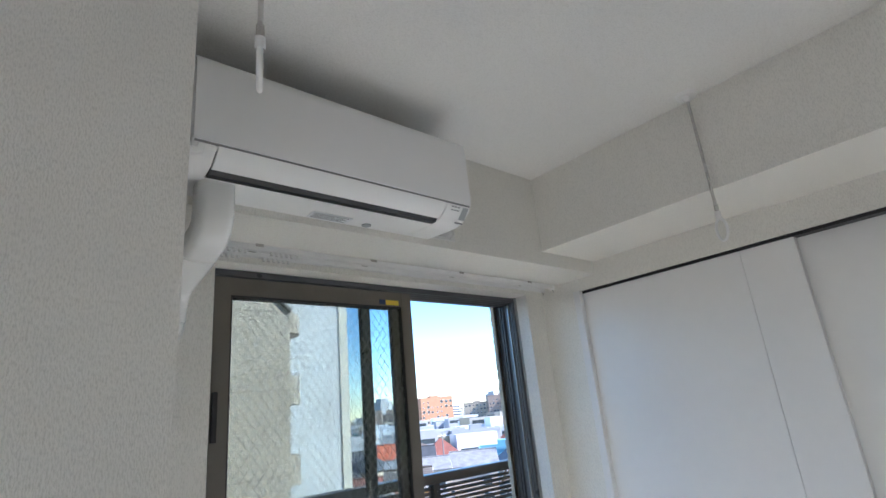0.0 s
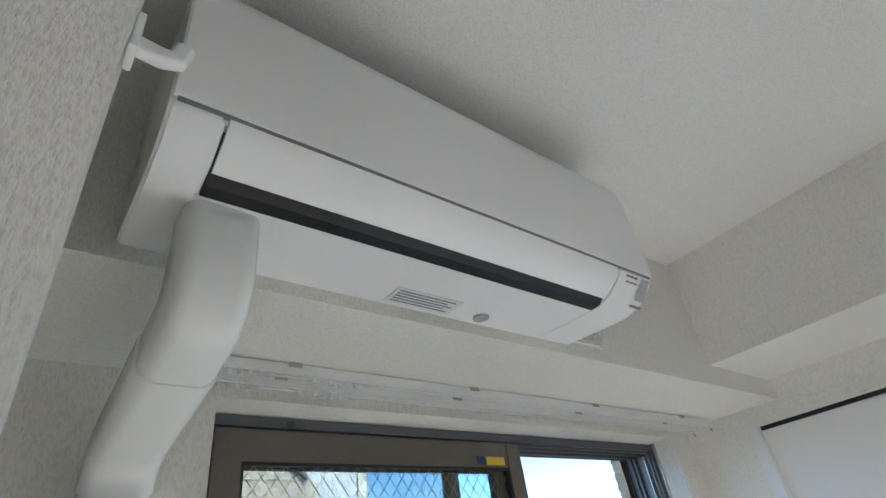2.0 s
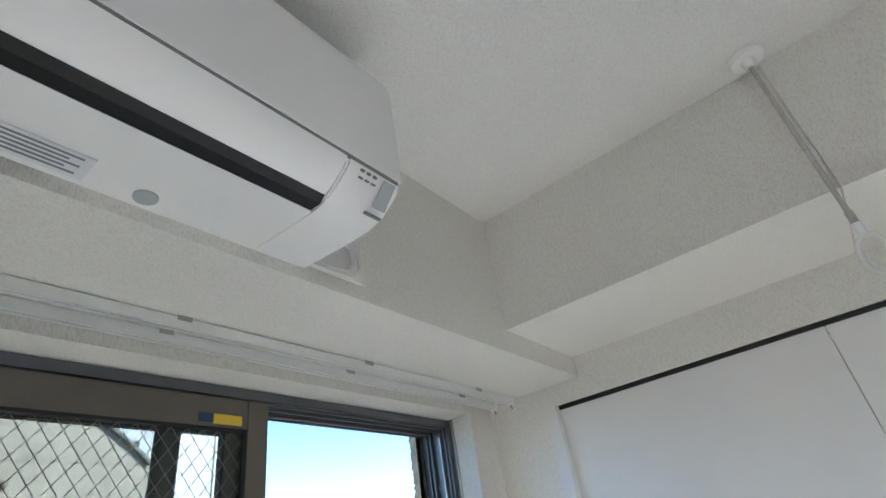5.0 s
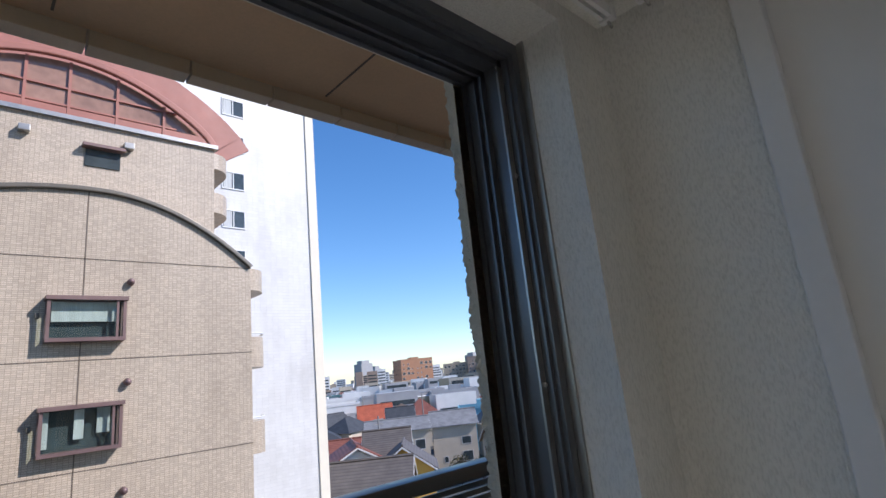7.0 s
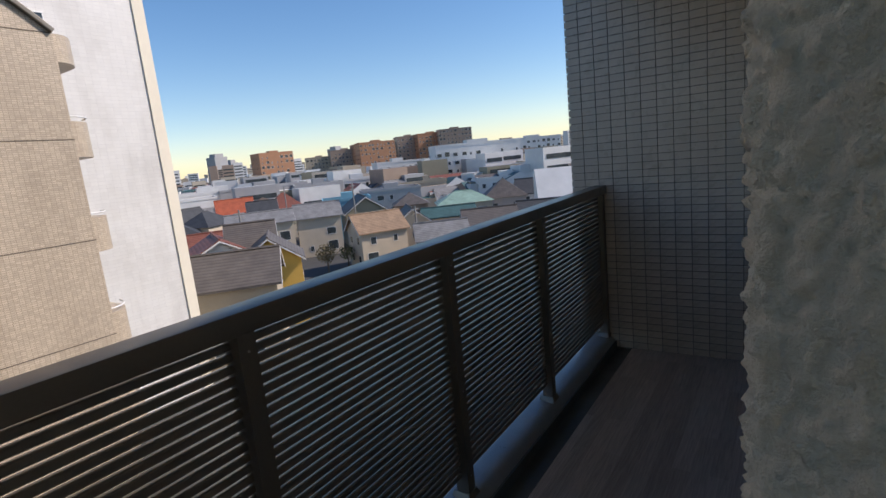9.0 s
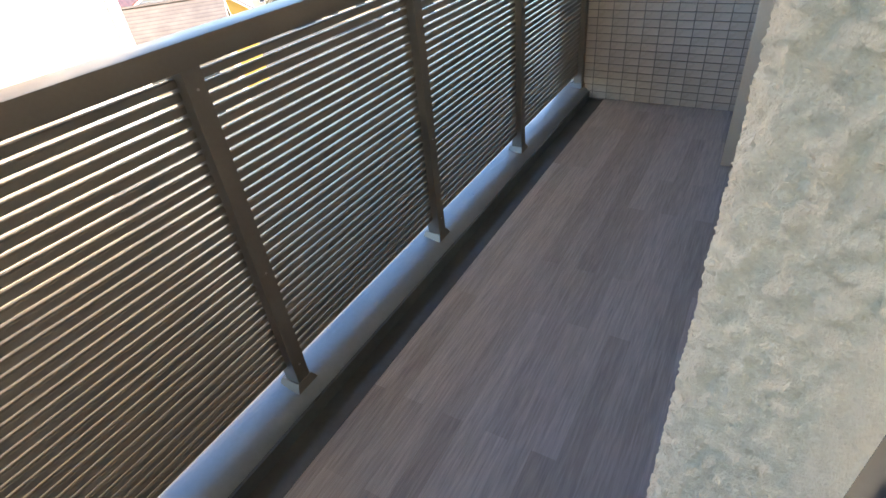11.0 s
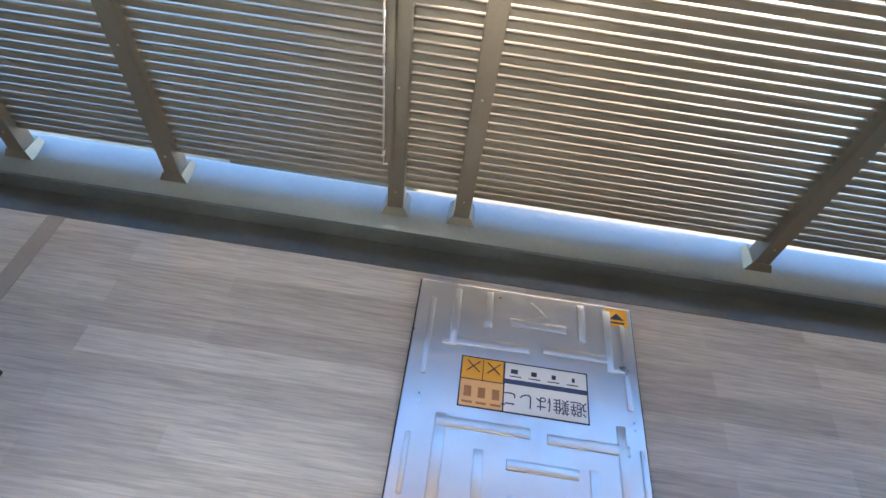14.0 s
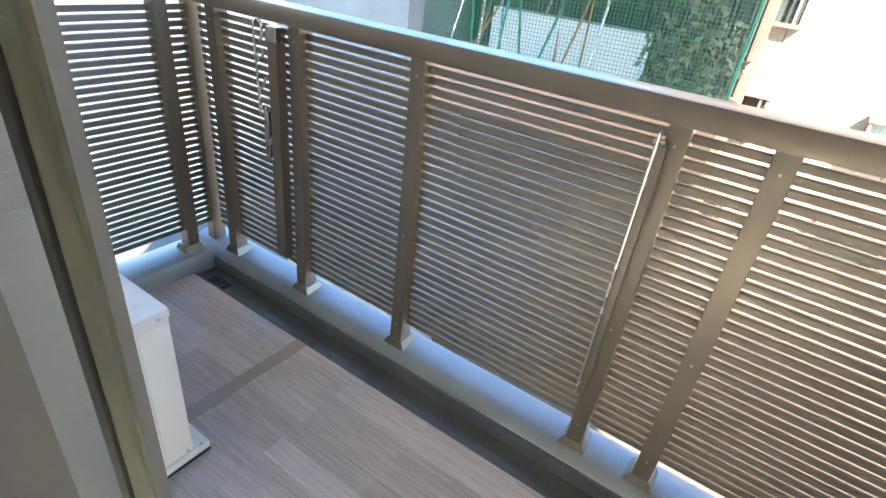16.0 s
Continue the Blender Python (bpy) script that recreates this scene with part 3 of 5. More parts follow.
# cord and bracket behind the right end
part("cord", sweep([(-0.552, -0.02, 2.12), (-0.50, -0.018, 2.125), (-0.462, -0.016, 2.11), (-0.455, -0.016, 2.08), (-0.47, -0.016, 2.062), (-0.51, -0.016, 2.058), (-0.56, -0.016, 2.066)], circle(0.0035, 8)), M_PLASTIC2, ac, "white power cord", smooth=True)
part("cord", sweep([(-0.55, -0.02, 2.15), (-0.47, -0.018, 2.15), (-0.444, -0.016, 2.12), (-0.44, -0.016, 2.075), (-0.46, -0.016, 2.052), (-0.55, -0.016, 2.05)], circle(0.003, 8)), M_PLASTIC2, ac, smooth=True)
part("wall_plate", box(-0.56, -0.425, -0.004, -0.0005, 2.055, 2.22, 0.001), M_PLASTIC2, ac)

ac.location += Vector((-0.006, BEAM_Y + 0.002, 0.002))  # hung on the beam's face

# slim duct from the unit to the sleeve in the wall
duct = thing("pipe_duct", (-1.26, 0.2, 1.75), "glossy white plastic pipe cover below the air conditioner", "pipe cover")
RR = round_rect(0.082, 0.070, 0.022, 6)
DX = -1.256
part("upper_piece", sweep([(DX, -0.070, 2.046), (DX, -0.070, 2.00), (DX, -0.068, 1.965), (DX, -0.060, 1.945), (DX, -0.040, 1.930), (DX, 0.02, 1.918)], RR), M_PLASTIC2, duct, smooth=True)
part("middle_bend", sweep([(DX, 0.016, 1.919), (DX, 0.10, 1.905), (DX, 0.20, 1.890), (DX, 0.240, 1.878), (DX, 0.262, 1.855), (DX, 0.268, 1.835)], round_rect(0.087, 0.074, 0.024, 6)), M_PLASTIC2, duct, smooth=True)
part("lower_piece", sweep([(DX, 0.268, 1.838), (DX, 0.270, 1.815), (DX, 0.272, 1.79)], RR), M_PLASTIC2, duct, smooth=True)
bm = bmesh.new()
bmesh.ops.create_uvsphere(bm, u_segments=24, v_segments=14, radius=0.045, matrix=Matrix.Translation((DX, 0.276, 1.792)) @ Matrix.Diagonal((0.95, 0.9, 1.05, 1)))
part("elbow_cap", bm, M_PLASTIC2, duct, smooth=True)
part("wall_flange", sweep([(DX - 0.01, 0.320, 1.795), (DX - 0.01, WALL_Y - 0.0005, 1.795)], circle(0.068, 32)), M_PLASTIC2, duct, smooth=True)

# hook on the column
hk = thing("wall_hook", (-1.375, -0.290, 2.00), "small white plastic hook on the column", "hook")
part("base", box(-1.3828, -1.377, -0.302, -0.278, 1.988, 2.026, 0.002), M_PLASTIC, hk)
part("arm", sweep([(-1.378, -0.290, 2.003), (-1.361, -0.290, 2.001), (-1.352, -0.290, 2.004), (-1.349, -0.290, 2.018)], round_rect(0.012, 0.014, 0.004)), M_PLASTIC, hk, smooth=True)


def ceiling_pole(x, y, low):
    """A hanging holder for an indoor drying pole."""
    p = thing("drying_pole_hanger", (x, y, CEIL), "steel rod with white ring hanging from the ceiling", "drying hanger", "drying pole hangers")
    part("ceiling_plate", cyl((x, y, CEIL), (x, y, CEIL - 0.008), 0.034, 28, 0.030), M_PLASTIC, p, smooth=True)
    part("socket", cyl((x, y, CEIL - 0.008), (x, y, CEIL - 0.026), 0.013, 20, 0.009), M_PLASTIC, p, smooth=True)
    part("rod", cyl((x, y, CEIL - 0.02), (x, y, low + 0.095), 0.0045, 14), M_STEEL, p, "steel rod", smooth=True)
    part("joint", cyl((x, y, low + 0.115), (x, y, low + 0.088), 0.0065, 14), M_STEEL, p, smooth=True)
    part("neck", cyl((x, y, low + 0.092), (x, y, low + 0.07), 0.008, 14), M_PLASTIC, p, smooth=True)
    ring = [(x + 0.008 * math.sin(a), y + 0.018 * math.sin(a), low + 0.036 + 0.034 * math.cos(a)) for a in (2 * math.pi * k / 24 for k in range(25))]
    part("ring", sweep(ring, circle(0.0042, 8), caps=False), M_PLASTIC, p, "white plastic ring", smooth=True)


ceiling_pole(-0.004, -0.668, 1.905)
ceiling_pole(-1.350, -0.568, 1.972)

# ---- outside of the flat: walls, slab, stucco ----
setting("wall_outer_left", boxes((-4.5, WIN_L - 0.05, 0.55, OUT_Y, -0.3, 3.2)), M_STUCCO, "cream stucco outside wall", "wall")
setting("wall_outer_right", boxes((0.42, 4.2, 0.50, OUT_Y - 0.006, -0.3, 3.2), (0.6, 4.2, -4.5, 0.50, -0.3, 3.2)), M_STUCCO, "cream stucco outside wall", "wall")
# unseen mass; height and width chosen so its shadow covers balcony and plot
setting("building_shade_mass", boxes((-4.62, 4.2, -4.6, 0.56, 2.53, 19.0), (4.2, 9.5, -4.6, 0.50, GROUND, 19.0), (-6, 9.0, -12, -4.7, GROUND, 19.0)), M_STUCCO, "unseen upper storeys and wings, sized to shade balcony and plot", "wall")
setting("building_below", boxes((-2.5, 4.2, -4.6, 1.70, GROUND, -0.325)), M_STUCCO, "lower storeys of the flat building", "wall")


def stucco_sheet(name, corner, height, step, label):
    """Trowelled stucco with real relief, along a line of plan points."""
    pts, total = [], 0.0
    for a, b in zip(corner, corner[1:]):
        a, b = Vector(a), Vector(b)
        k = max(1, int((b - a).length / step))
        pts += [(a + (b - a) * i / k) for i in range(k)]
    pts.append(Vector(corner[-1]))
    n = len(pts)
    z0, z1 = height
    rows = int((z1 - z0) / step)
    nrm = []
    for i in range(n):
        t = (pts[min(i + 2, n - 1)] - pts[max(i - 2, 0)]).normalized()
        nrm.append(Vector((t.y, -t.x)))
    vs, fs, run = [], [], 0.0
    for i, p in enumerate(pts):
        if i:
            run += (pts[i] - pts[i - 1]).length
        for j in range(rows + 1):
            z = z0 + (z1 - z0) * j / rows
            q = Vector((run * 1.3, z, 0.0))
            w = noise.noise(q * 14 + Vector((3, 1, 7)))
            blob = noise.noise(q * 62 + Vector((9, 2, w))) + 0.5 * noise.noise(q * 130)
            plate = min(1.0, max(0.0, (blob + 0.06) * 11))
            grit = noise.noise(q * 190)
            flake = min(1.0, max(0.0, (noise.noise(q * 82 + Vector((5, 8, 2))) - 0.12) * 12))
            h = 0.0038 * plate * (0.9 + 0.4 * w) + 0.0034 * flake + 0.0026 * grit - 0.0040
            c = p + nrm[i] * h * min(1.0, (n - 1 - i) * step / 0.03)
            vs.append((c.x, c.y, z))
    for i in range(n - 1):
        for j in range(rows):
            a = i * (rows + 1) + j
            fs.append((a, a + rows + 1, a + rows + 2, a + 1))
    me = bpy.data.meshes.new(name)
    me.from_pydata(vs, [], fs)
    me.materials.append(M_STUCCO)
    me.shade_smooth()
    return tagged(new(name, me), label, "wall", kind="structure")


stucco_sheet("stucco_jamb", [(1.02, OUT_Y), (0.305, OUT_Y), (0.292, OUT_Y - 0.006), (0.283, OUT_Y - 0.02), (0.232, 0.512)], (-0.12, 2.05), 0.0030, "rough cream stucco at the window's edge")
stucco_sheet("stucco_wall", [(3.90, OUT_Y), (1.02, OUT_Y)], (-0.12, 2.66), 0.022, "rough cream stucco outside wall along the balcony")
setting("stucco_lintel", prism([(0.516, 1.984), (0.56, 2.012), (0.588, 2.032), (OUT_Y, 2.045), (OUT_Y, 2.66), (0.516, 2.66)], "x", WIN_L - 0.06, 0.50), M_STUCCO, "rough cream stucco lintel over the window", "wall")
setting("balcony_soffit", boxes((-4.6, 4.1, 0.56, 1.70, 2.66, 2.82)), M_SLABUNDER, "brown painted underside of the balcony above", "ceiling")
setting("soffit_joint", boxes(*[(x, x + 0.008, 0.62, 1.66, 2.6575, 2.6595) for x in (-2.9, -2.0, -1.1, -0.2, 0.7, 1.6, 2.5, 3.4)]), M_JOINT, "dark joints between soffit panels", "joint")
fas = thing("slab_fascia", (0, 1.75, 2.6), "tan tiled edge of the balcony above", "fascia", kind="structure")
fx = -4.6
while fx < 4.0:
    part("tile", box(fx + 0.002, fx + 0.296, 1.70, 1.765, 2.605, 2.85, 0.003), M_FASCIA, fas)
    fx += 0.30

# ---- balcony ----
bal = setting("balcony_floor", box(LEFT_X + 0.0, END_X, OUT_Y - 0.09, 1.526, DECK - 0.05, DECK), M_FLOOR, "grey-brown wood-look vinyl balcony floor", "floor")
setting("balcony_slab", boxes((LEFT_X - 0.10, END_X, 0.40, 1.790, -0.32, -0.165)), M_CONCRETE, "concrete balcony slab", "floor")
setting("gutter_channel", box(LEFT_X + 0.08, END_X, 1.534, 1.634, DECK - 0.066, DECK - 0.012), M_GUTTER, "dark green-grey coated balcony gutter channel", "gutter")
setting("gutter_edge", box(LEFT_X + 0.08, END_X, 1.526, 1.534, DECK - 0.066, DECK + 0.002), M_GUTTER, "dark coated gutter edge beside the deck tiles", "gutter")
setting("gutter_upstand", box(LEFT_X + 0.08, END_X, 1.634, 1.644, DECK - 0.066, -0.022), M_GUTTER, "dark green-grey coated upstand below the railing", "gutter")
curb_prof = [(1.641, DECK - 0.06), (1.642, -0.026), (1.648, -0.014), (1.660, 0.000), (1.676, 0.012), (1.696, 0.019), (1.735, 0.024), (1.775, 0.032), (1.788, 0.028), (1.792, 0.010), (1.794, -0.32), (1.641, -0.32)]
setting("curb", prism(curb_prof, "x", LEFT_X - 0.10, END_X), M_CURB, "grey coated concrete curb under the railing", "curb", smooth=True)
side_prof = [(LEFT_X + 0.09, DECK - 0.06), (LEFT_X + 0.085, -0.015), (LEFT_X + 0.075, 0.008), (LEFT_X + 0.05, 0.019), (LEFT_X - 0.07, 0.026), (LEFT_X - 0.09, 0.015), (LEFT_X - 0.098, -0.32), (LEFT_X + 0.08, -0.32)]
setting("curb_side", prism(side_prof, "y", 0.56, 1.640), M_CURB, "grey coated concrete curb under the side railing", "curb", smooth=True)
setting("floor_seam", box(-1.560, -1.505, 0.62, 1.525, DECK + 0.0, DECK + 0.004, 0.001), M_SEAM, "beige joint strip across the balcony floor", "seam")
dr = thing("drain", (-2.12, 1.565, DECK - 0.012), "black gutter drain opening", "drain")
part("opening", box(-2.175, -2.065, 1.537, 1.592, DECK - 0.012, DECK - 0.009), M_BLACK, dr)
for k in range(4):
    part("bar", box(-2.17 + k * 0.028, -2.164 + k * 0.028, 1.539, 1.590, DECK - 0.010, DECK - 0.005), M_RUBBER, dr)


# ---- railing ----
rail = thing("balcony_railing", (0.7, RAIL_Y, 0.05), "bronze aluminium balcony railing with close horizontal slats", "railing")
part("handrail", box(LEFT_X - 0.03, END_X - 0.002, RAIL_Y - 0.058, RAIL_Y + 0.034, 1.079, 1.139, 0.009), M_RAILING, rail, "broad rounded top rail", smooth=True)
POSTS = (-2.160, -1.706, -1.190, -0.456, -0.239, 0.746, 1.684, 2.632)
post_me, foot_me, slat_me = None, None, {}


def piece(name, me, parent, loc):
    ob = new(name, me)
    ob.parent = parent
    ob.location = Vector(loc) - parent.location
    return ob


post_me = mesh_of("post", box(-0.026, 0.026, -0.040, 0.020, 0.0, 1.056, 0.002), M_RAILING)
foot_me = mesh_of("foot", prism([(-0.046, -0.05), (0.046, -0.05), (0.046, 0.04), (-0.046, 0.04)], "z", 0.0, 0.03), M_RAILING)
for v in foot_me.vertices:
    if v.co.z > 0.02:
        v.co.x *= 0.68
        v.co.y = v.co.y * 0.85
bolt_me = mesh_of("bolt", cyl((0, 0.002, 0), (0, -0.002, 0), 0.0032, 8), M_SASH2)
for x in POSTS + (END_X - 0.03,):
    piece("post", post_me, rail, (x, RAIL_Y, 0.025))
    piece("foot", foot_me, rail, (x, RAIL_Y, 0.019))
    for z in (0.12, 0.50, 1.03):
        piece("bolt", bolt_me, rail, (x, RAIL_Y - 0.041, z))
SLAT = [(-0.0125, -0.0085), (-0.010, -0.0105), (0.009, -0.0105), (0.0115, -0.008), (0.0115, 0.0055), (0.009, 0.008), (-0.006, 0.0105), (-0.011, 0.0095), (-0.0125, 0.007)]
SLAT = [(y, z * 1.03) for y, z in SLAT]
N_SLAT, Z0_SLAT, PITCH = 32, 0.1252, 0.0298
spans = list(zip((LEFT_X + 0.03,) + POSTS, POSTS + (END_X - 0.03,)))
for a, b in spans:
    ln = round(b - a - 0.052, 3)
    if ln not in slat_me:
        slat_me[ln] = mesh_of("slat", prism(SLAT, "x", -ln / 2, ln / 2), M_SLAT)
    for k in range(N_SLAT):
        piece("slat", slat_me[ln], rail, ((a + b) / 2, RAIL_Y + 0.004, Z0_SLAT + k * PITCH))
# side railing
side = thing("side_railing", (LEFT_X, 1.1, 0.05), "bronze aluminium side railing with close horizontal slats", "railing")
part("handrail", box(LEFT_X - 0.035, LEFT_X + 0.05, 0.60, RAIL_Y - 0.06, 1.079, 1.139, 0.009), M_RAILING, side, smooth=True)
side_post = mesh_of("post", box(-0.02, 0.04, -0.026, 0.026, 0.0, 1.056, 0.002), M_RAILING)
side_slat = mesh_of("slat", prism([(-y, z) for y, z in SLAT], "y", -0.4325, 0.4325), M_SLAT)
side_slat2 = mesh_of("slat", prism([(-y, z) for y, z in SLAT], "y", -0.045, 0.045), M_SLAT)
for y in (0.66, 1.575):
    piece("post", side_post, side, (LEFT_X, y, 0.025))
    piece("foot", foot_me, side, (LEFT_X + 0.01, y, 0.019))
for k in range(N_SLAT):
    piece("slat", side_slat, side, (LEFT_X - 0.004, 1.1175, Z0_SLAT + k * PITCH))
    piece("slat", side_slat2, side, (LEFT_X - 0.004, 1.648, Z0_SLAT + k * PITCH))
piece("post", post_me, rail, (LEFT_X + 0.005, RAIL_Y + 0.005, 0.025))


# drying-pole arms folded on the railing
def folded_arm(x, tall, label):
    p = thing("laundry_bracket", (x, 1.56, 0.3), label, "laundry bracket", "laundry brackets")
    y = RAIL_Y - 0.045
    return p, y


arm, ay = folded_arm(-0.50, 0.8, "silver folding drying-pole arm folded against the railing post")
part("channel", box(-0.486, -0.466, ay - 0.020, ay + 0.004, 0.27, 1.03, 0.002), M_RAILING, arm)
part("arm", box(-0.494, -0.4865, ay - 0.026, ay - 0.004, 0.25, 1.06, 0.0035), M_STEEL, arm, "silver swing arm")
part("slot", box(-0.4868, -0.4855, ay - 0.024, ay - 0.0205, 0.42, 0.92), M_BLACK, arm)
part("pivot", cyl((-0.499, ay - 0.015, 1.035), (-0.473, ay - 0.015, 1.035), 0.008, 14), M_STEEL, arm)
arm2, ay = folded_arm(-1.80, 0.8, "silver folding drying-pole arm with wire loops on the railing")
part("channel", box(-1.835, -1.785, ay - 0.012, ay + 0.026, 0.19, 1.085, 0.002), M_RAILING, arm2)
part("cap", box(-1.838, -1.782, ay - 0.016, ay + 0.03, 1.045, 1.095, 0.003), M_STEEL, arm2)
part("slot", box(-1.8365, -1.833, ay - 0.013, ay - 0.008, 0.22, 0.6), M_BLACK, arm2)
part("swing_plate", box(-1.862, -1.838, ay - 0.022, ay - 0.004, 0.62, 0.80, 0.003), M_STEEL, arm2)
loop = [(-1.885, ay - 0.015, 0.80), (-1.895, ay - 0.018, 1.07), (-1.888, ay - 0.018, 1.10), (-1.87, ay - 0.018, 1.112), (-1.852, ay - 0.018, 1.10), (-1.848, ay - 0.018, 1.07), (-1.862, ay - 0.018, 1.04)]
part("wire_loop", sweep(loop, circle(0.005, 8)), M_STEEL, arm2, "steel wire loop", smooth=True)
for z in (1.02, 0.92, 0.82):
    hook = [(-1.845, ay - 0.018, z), (-1.852, ay - 0.02, z - 0.03), (-1.872, ay - 0.02, z - 0.045), (-1.885, ay - 0.02, z - 0.02)]
    part("wire_hook", sweep(hook, circle(0.0045, 8)), M_STEEL, arm2, smooth=True)
arm2.location += Vector((0.012, 0.0, -0.03))

# ---- escape hatch ----
HX0, HX1, HY0, HY1, HZ = -0.332, 0.328, 0.826, 1.488, -0.047
hatch = thing("escape_hatch", ((HX0 + HX1) / 2, (HY0 + HY1) / 2, DECK), "stainless steel escape-ladder hatch lid set on the balcony floor", "escape hatch")
part("frame", box(HX0 - 0.004, HX1 + 0.004, HY0 - 0.012, HY1, DECK, HZ - 0.006, 0.001), M_RUBBER, hatch)
lid = part("lid", box(HX0, HX1, HY0, HY1, HZ - 0.006, HZ, 0.003), M_HATCH, hatch, "brushed stainless lid")


RIB_TOPS = iter([0.0004 * (k % 5) for k in range(60)])


def rib(pts, w):
    """A pressed rib along a line of points on the lid, given from its left far corner in hundredths of its side."""
    L, D = HX1 - HX0, HY1 - HY0
    path = [(HX0 + u / 100 * L, HY1 - v / 100 * D, HZ + 0.0005) for u, v in pts]
    low = next(RIB_TOPS)
    bm = bmesh.new()
    for k, ((xa, ya, z), (xb, yb, _)) in enumerate(zip(path, path[1:])):
        h = w / 2 - 0.0012 * k
        bm_box(bm, min(xa, xb) - h, max(xa, xb) + h, min(ya, yb) - h, max(ya, yb) + h, HZ - 0.002, HZ + 0.0058 - 0.0002 * k - low, 0.0038)
    part("rib", bm, M_HATCH, lid, smooth=True)


for line, w in (([(7, 11), (7, 47)], .016), ([(18, 5), (18, 31), (15, 31)], .024), ([(18, 30), (50, 30)], .026), ([(33, 4), (33, 20)], .024), ([(45, 17), (67, 17)], .026), ([(76, 4), (76, 20)], .024),
                ([(88, 5), (88, 33), (93, 33)], .024), ([(60, 29), (88, 29)], .026), ([(95, 11), (95, 50)], .016), ([(17, 66), (17, 95)], .030), ([(17, 67), (51, 67)], .028), ([(33, 78), (33, 95)], .026),
                ([(46, 80), (70, 80)], .028), ([(47, 93), (72, 93)], .028), ([(62, 68), (91, 68)], .028), ([(90, 60), (90, 92)], .024), ([(78, 79), (78, 95)], .024), ([(98, 68), (98, 92)], .014), ([(5, 74), (5, 95)], .014)):
    rib(line, w)
for u, v in ((7, 57), (7, 60), (96, 56), (96, 59), (20, 98), (23, 98), (84, 97), (87, 97)):
    x, y = HX0 + u / 100 * (HX1 - HX0), HY1 - v / 100 * (HY1 - HY0)
    part("rivet", cyl((x, y, HZ - 0.001), (x, y, HZ + 0.002), 0.0035, 10), M_STEEL, lid)
for u0, u1 in ((24, 30), (74, 88)):
    part("hinge", cyl((HX0 + u0 / 100 * .666, HY0 - 0.004, HZ), (HX0 + u1 / 100 * .666, HY0 - 0.004, HZ), 0.005, 12), M_STEEL, hatch)
part("arrow_mark", sweep([(HX0 + .35, HY1 - .03, HZ + .001), (HX0 + .395, HY1 - .075, HZ + .001), (HX0 + .33, HY1 - .095, HZ + .001)], circle(0.002, 6)), M_HATCH, lid)
# printed label on the lid; it reads from the railing side
LX0, LX1, LY0, LY1 = -0.182, 0.179, 1.092, 1.243
label = part("label", box(LX0, LX1, LY0, LY1, HZ, HZ + 0.0012), M_INK, hatch, "printed escape-ladder label in orange, white and navy")
zl = HZ + 0.0012


def patch(name, x0, x1, y0, y1, material, up=0.0006):
    part(name, box(x0, x1, y0, y1, zl - 0.0003, zl + up), material, label)


patch("label_field", LX0 + .004, LX0 + .122, LY0 + .083, LY1 - .004, M_ORANGE)
patch("label_field", LX0 + .004, LX0 + .122, LY0 + .004, LY0 + .080, M_PALEORANGE)
patch("label_field", LX0 + .126, LX1 - .004, LY0 + .004, LY1 - .004, M_LABELWHITE)
patch("label_band", LX0 + .126, LX1 - .004, LY0 + .084, LY0 + .098, M_LABELBLUE, 0.0010)
for k in range(4):
    x = LX0 + .130 + k * .054
    patch("pictogram", x + .006, x + .044, LY0 + .104, LY1 - .008, M_LABELWHITE, 0.0009)
    patch("pictogram", x + .012 + .004 * k, x + .032, LY0 + .116, LY1 - .022, M_INK, 0.0012)
    patch("pictogram", x + .008, x + .042, LY0 + .106, LY0 + .109, M_INK, 0.0012)
for k in range(2):
    x = LX0 + .008 + k * .058
    patch("pictogram_border", x + .0545, x + .0565, LY0 + .083, LY1 - .004, M_INK, 0.0011)
    for s in (1, -1):
        cx, cy = x + .028, LY0 + .122
        part("cross", sweep([(cx - .018, cy - .016 * s, zl + .001), (cx + .018, cy + .016 * s, zl + .001)], circle(0.0016, 6)), M_INK, label)
for k in range(3):
    x = LX0 + .007 + k * .039
    patch("pictogram", x + .008, x + .028, LY0 + .030, LY0 + .060, M_RUST, 0.0010)
    patch("label_line", x + .004, x + .033, LY0 + .012, LY0 + .018, M_RUST, 0.0010)


def words(body, size, loc, rot, material, parent, name="lettering"):
    """Letters as a flat mesh with the built-in font."""
    c = bpy.data.curves.new(name, "FONT")
    c.body, c.size, c.align_x, c.align_y, c.extrude = body, size, "CENTER", "CENTER", 0.0003
    tmp = new("tmp", c)
    bpy.context.view_layer.update()
    me = bpy.data.meshes.new_from_object(tmp.evaluated_get(bpy.context.evaluated_depsgraph_get()))
    bpy.data.objects.remove(tmp)
    me.transform(Matrix.Translation(loc) @ Matrix.Rotation(radians(rot), 4, "Z"))
    bm = bmesh.new()
    bm.from_mesh(me)
    part(name, bm, material, parent)


words("避難はしご", 0.0475, (LX0 + .236, LY0 + .043, zl + 0.0012), 180, M_LABELBLUE, label)
corner_label = part("corner_label", box(0.249, 0.316, 1.418, 1.482, HZ, HZ + 0.001), M_ORANGE, hatch, "orange corner sticker with an arrow")
part("arrow", prism([(0.260, 1.442), (0.305, 1.442), (0.2825, 1.466)], "z", HZ + 0.001, HZ + 0.0016), M_INK, corner_label)
part("label_line", box(0.260, 0.305, 1.428, 1.434, HZ + 0.001, HZ + 0.0016), M_INK, corner_label)

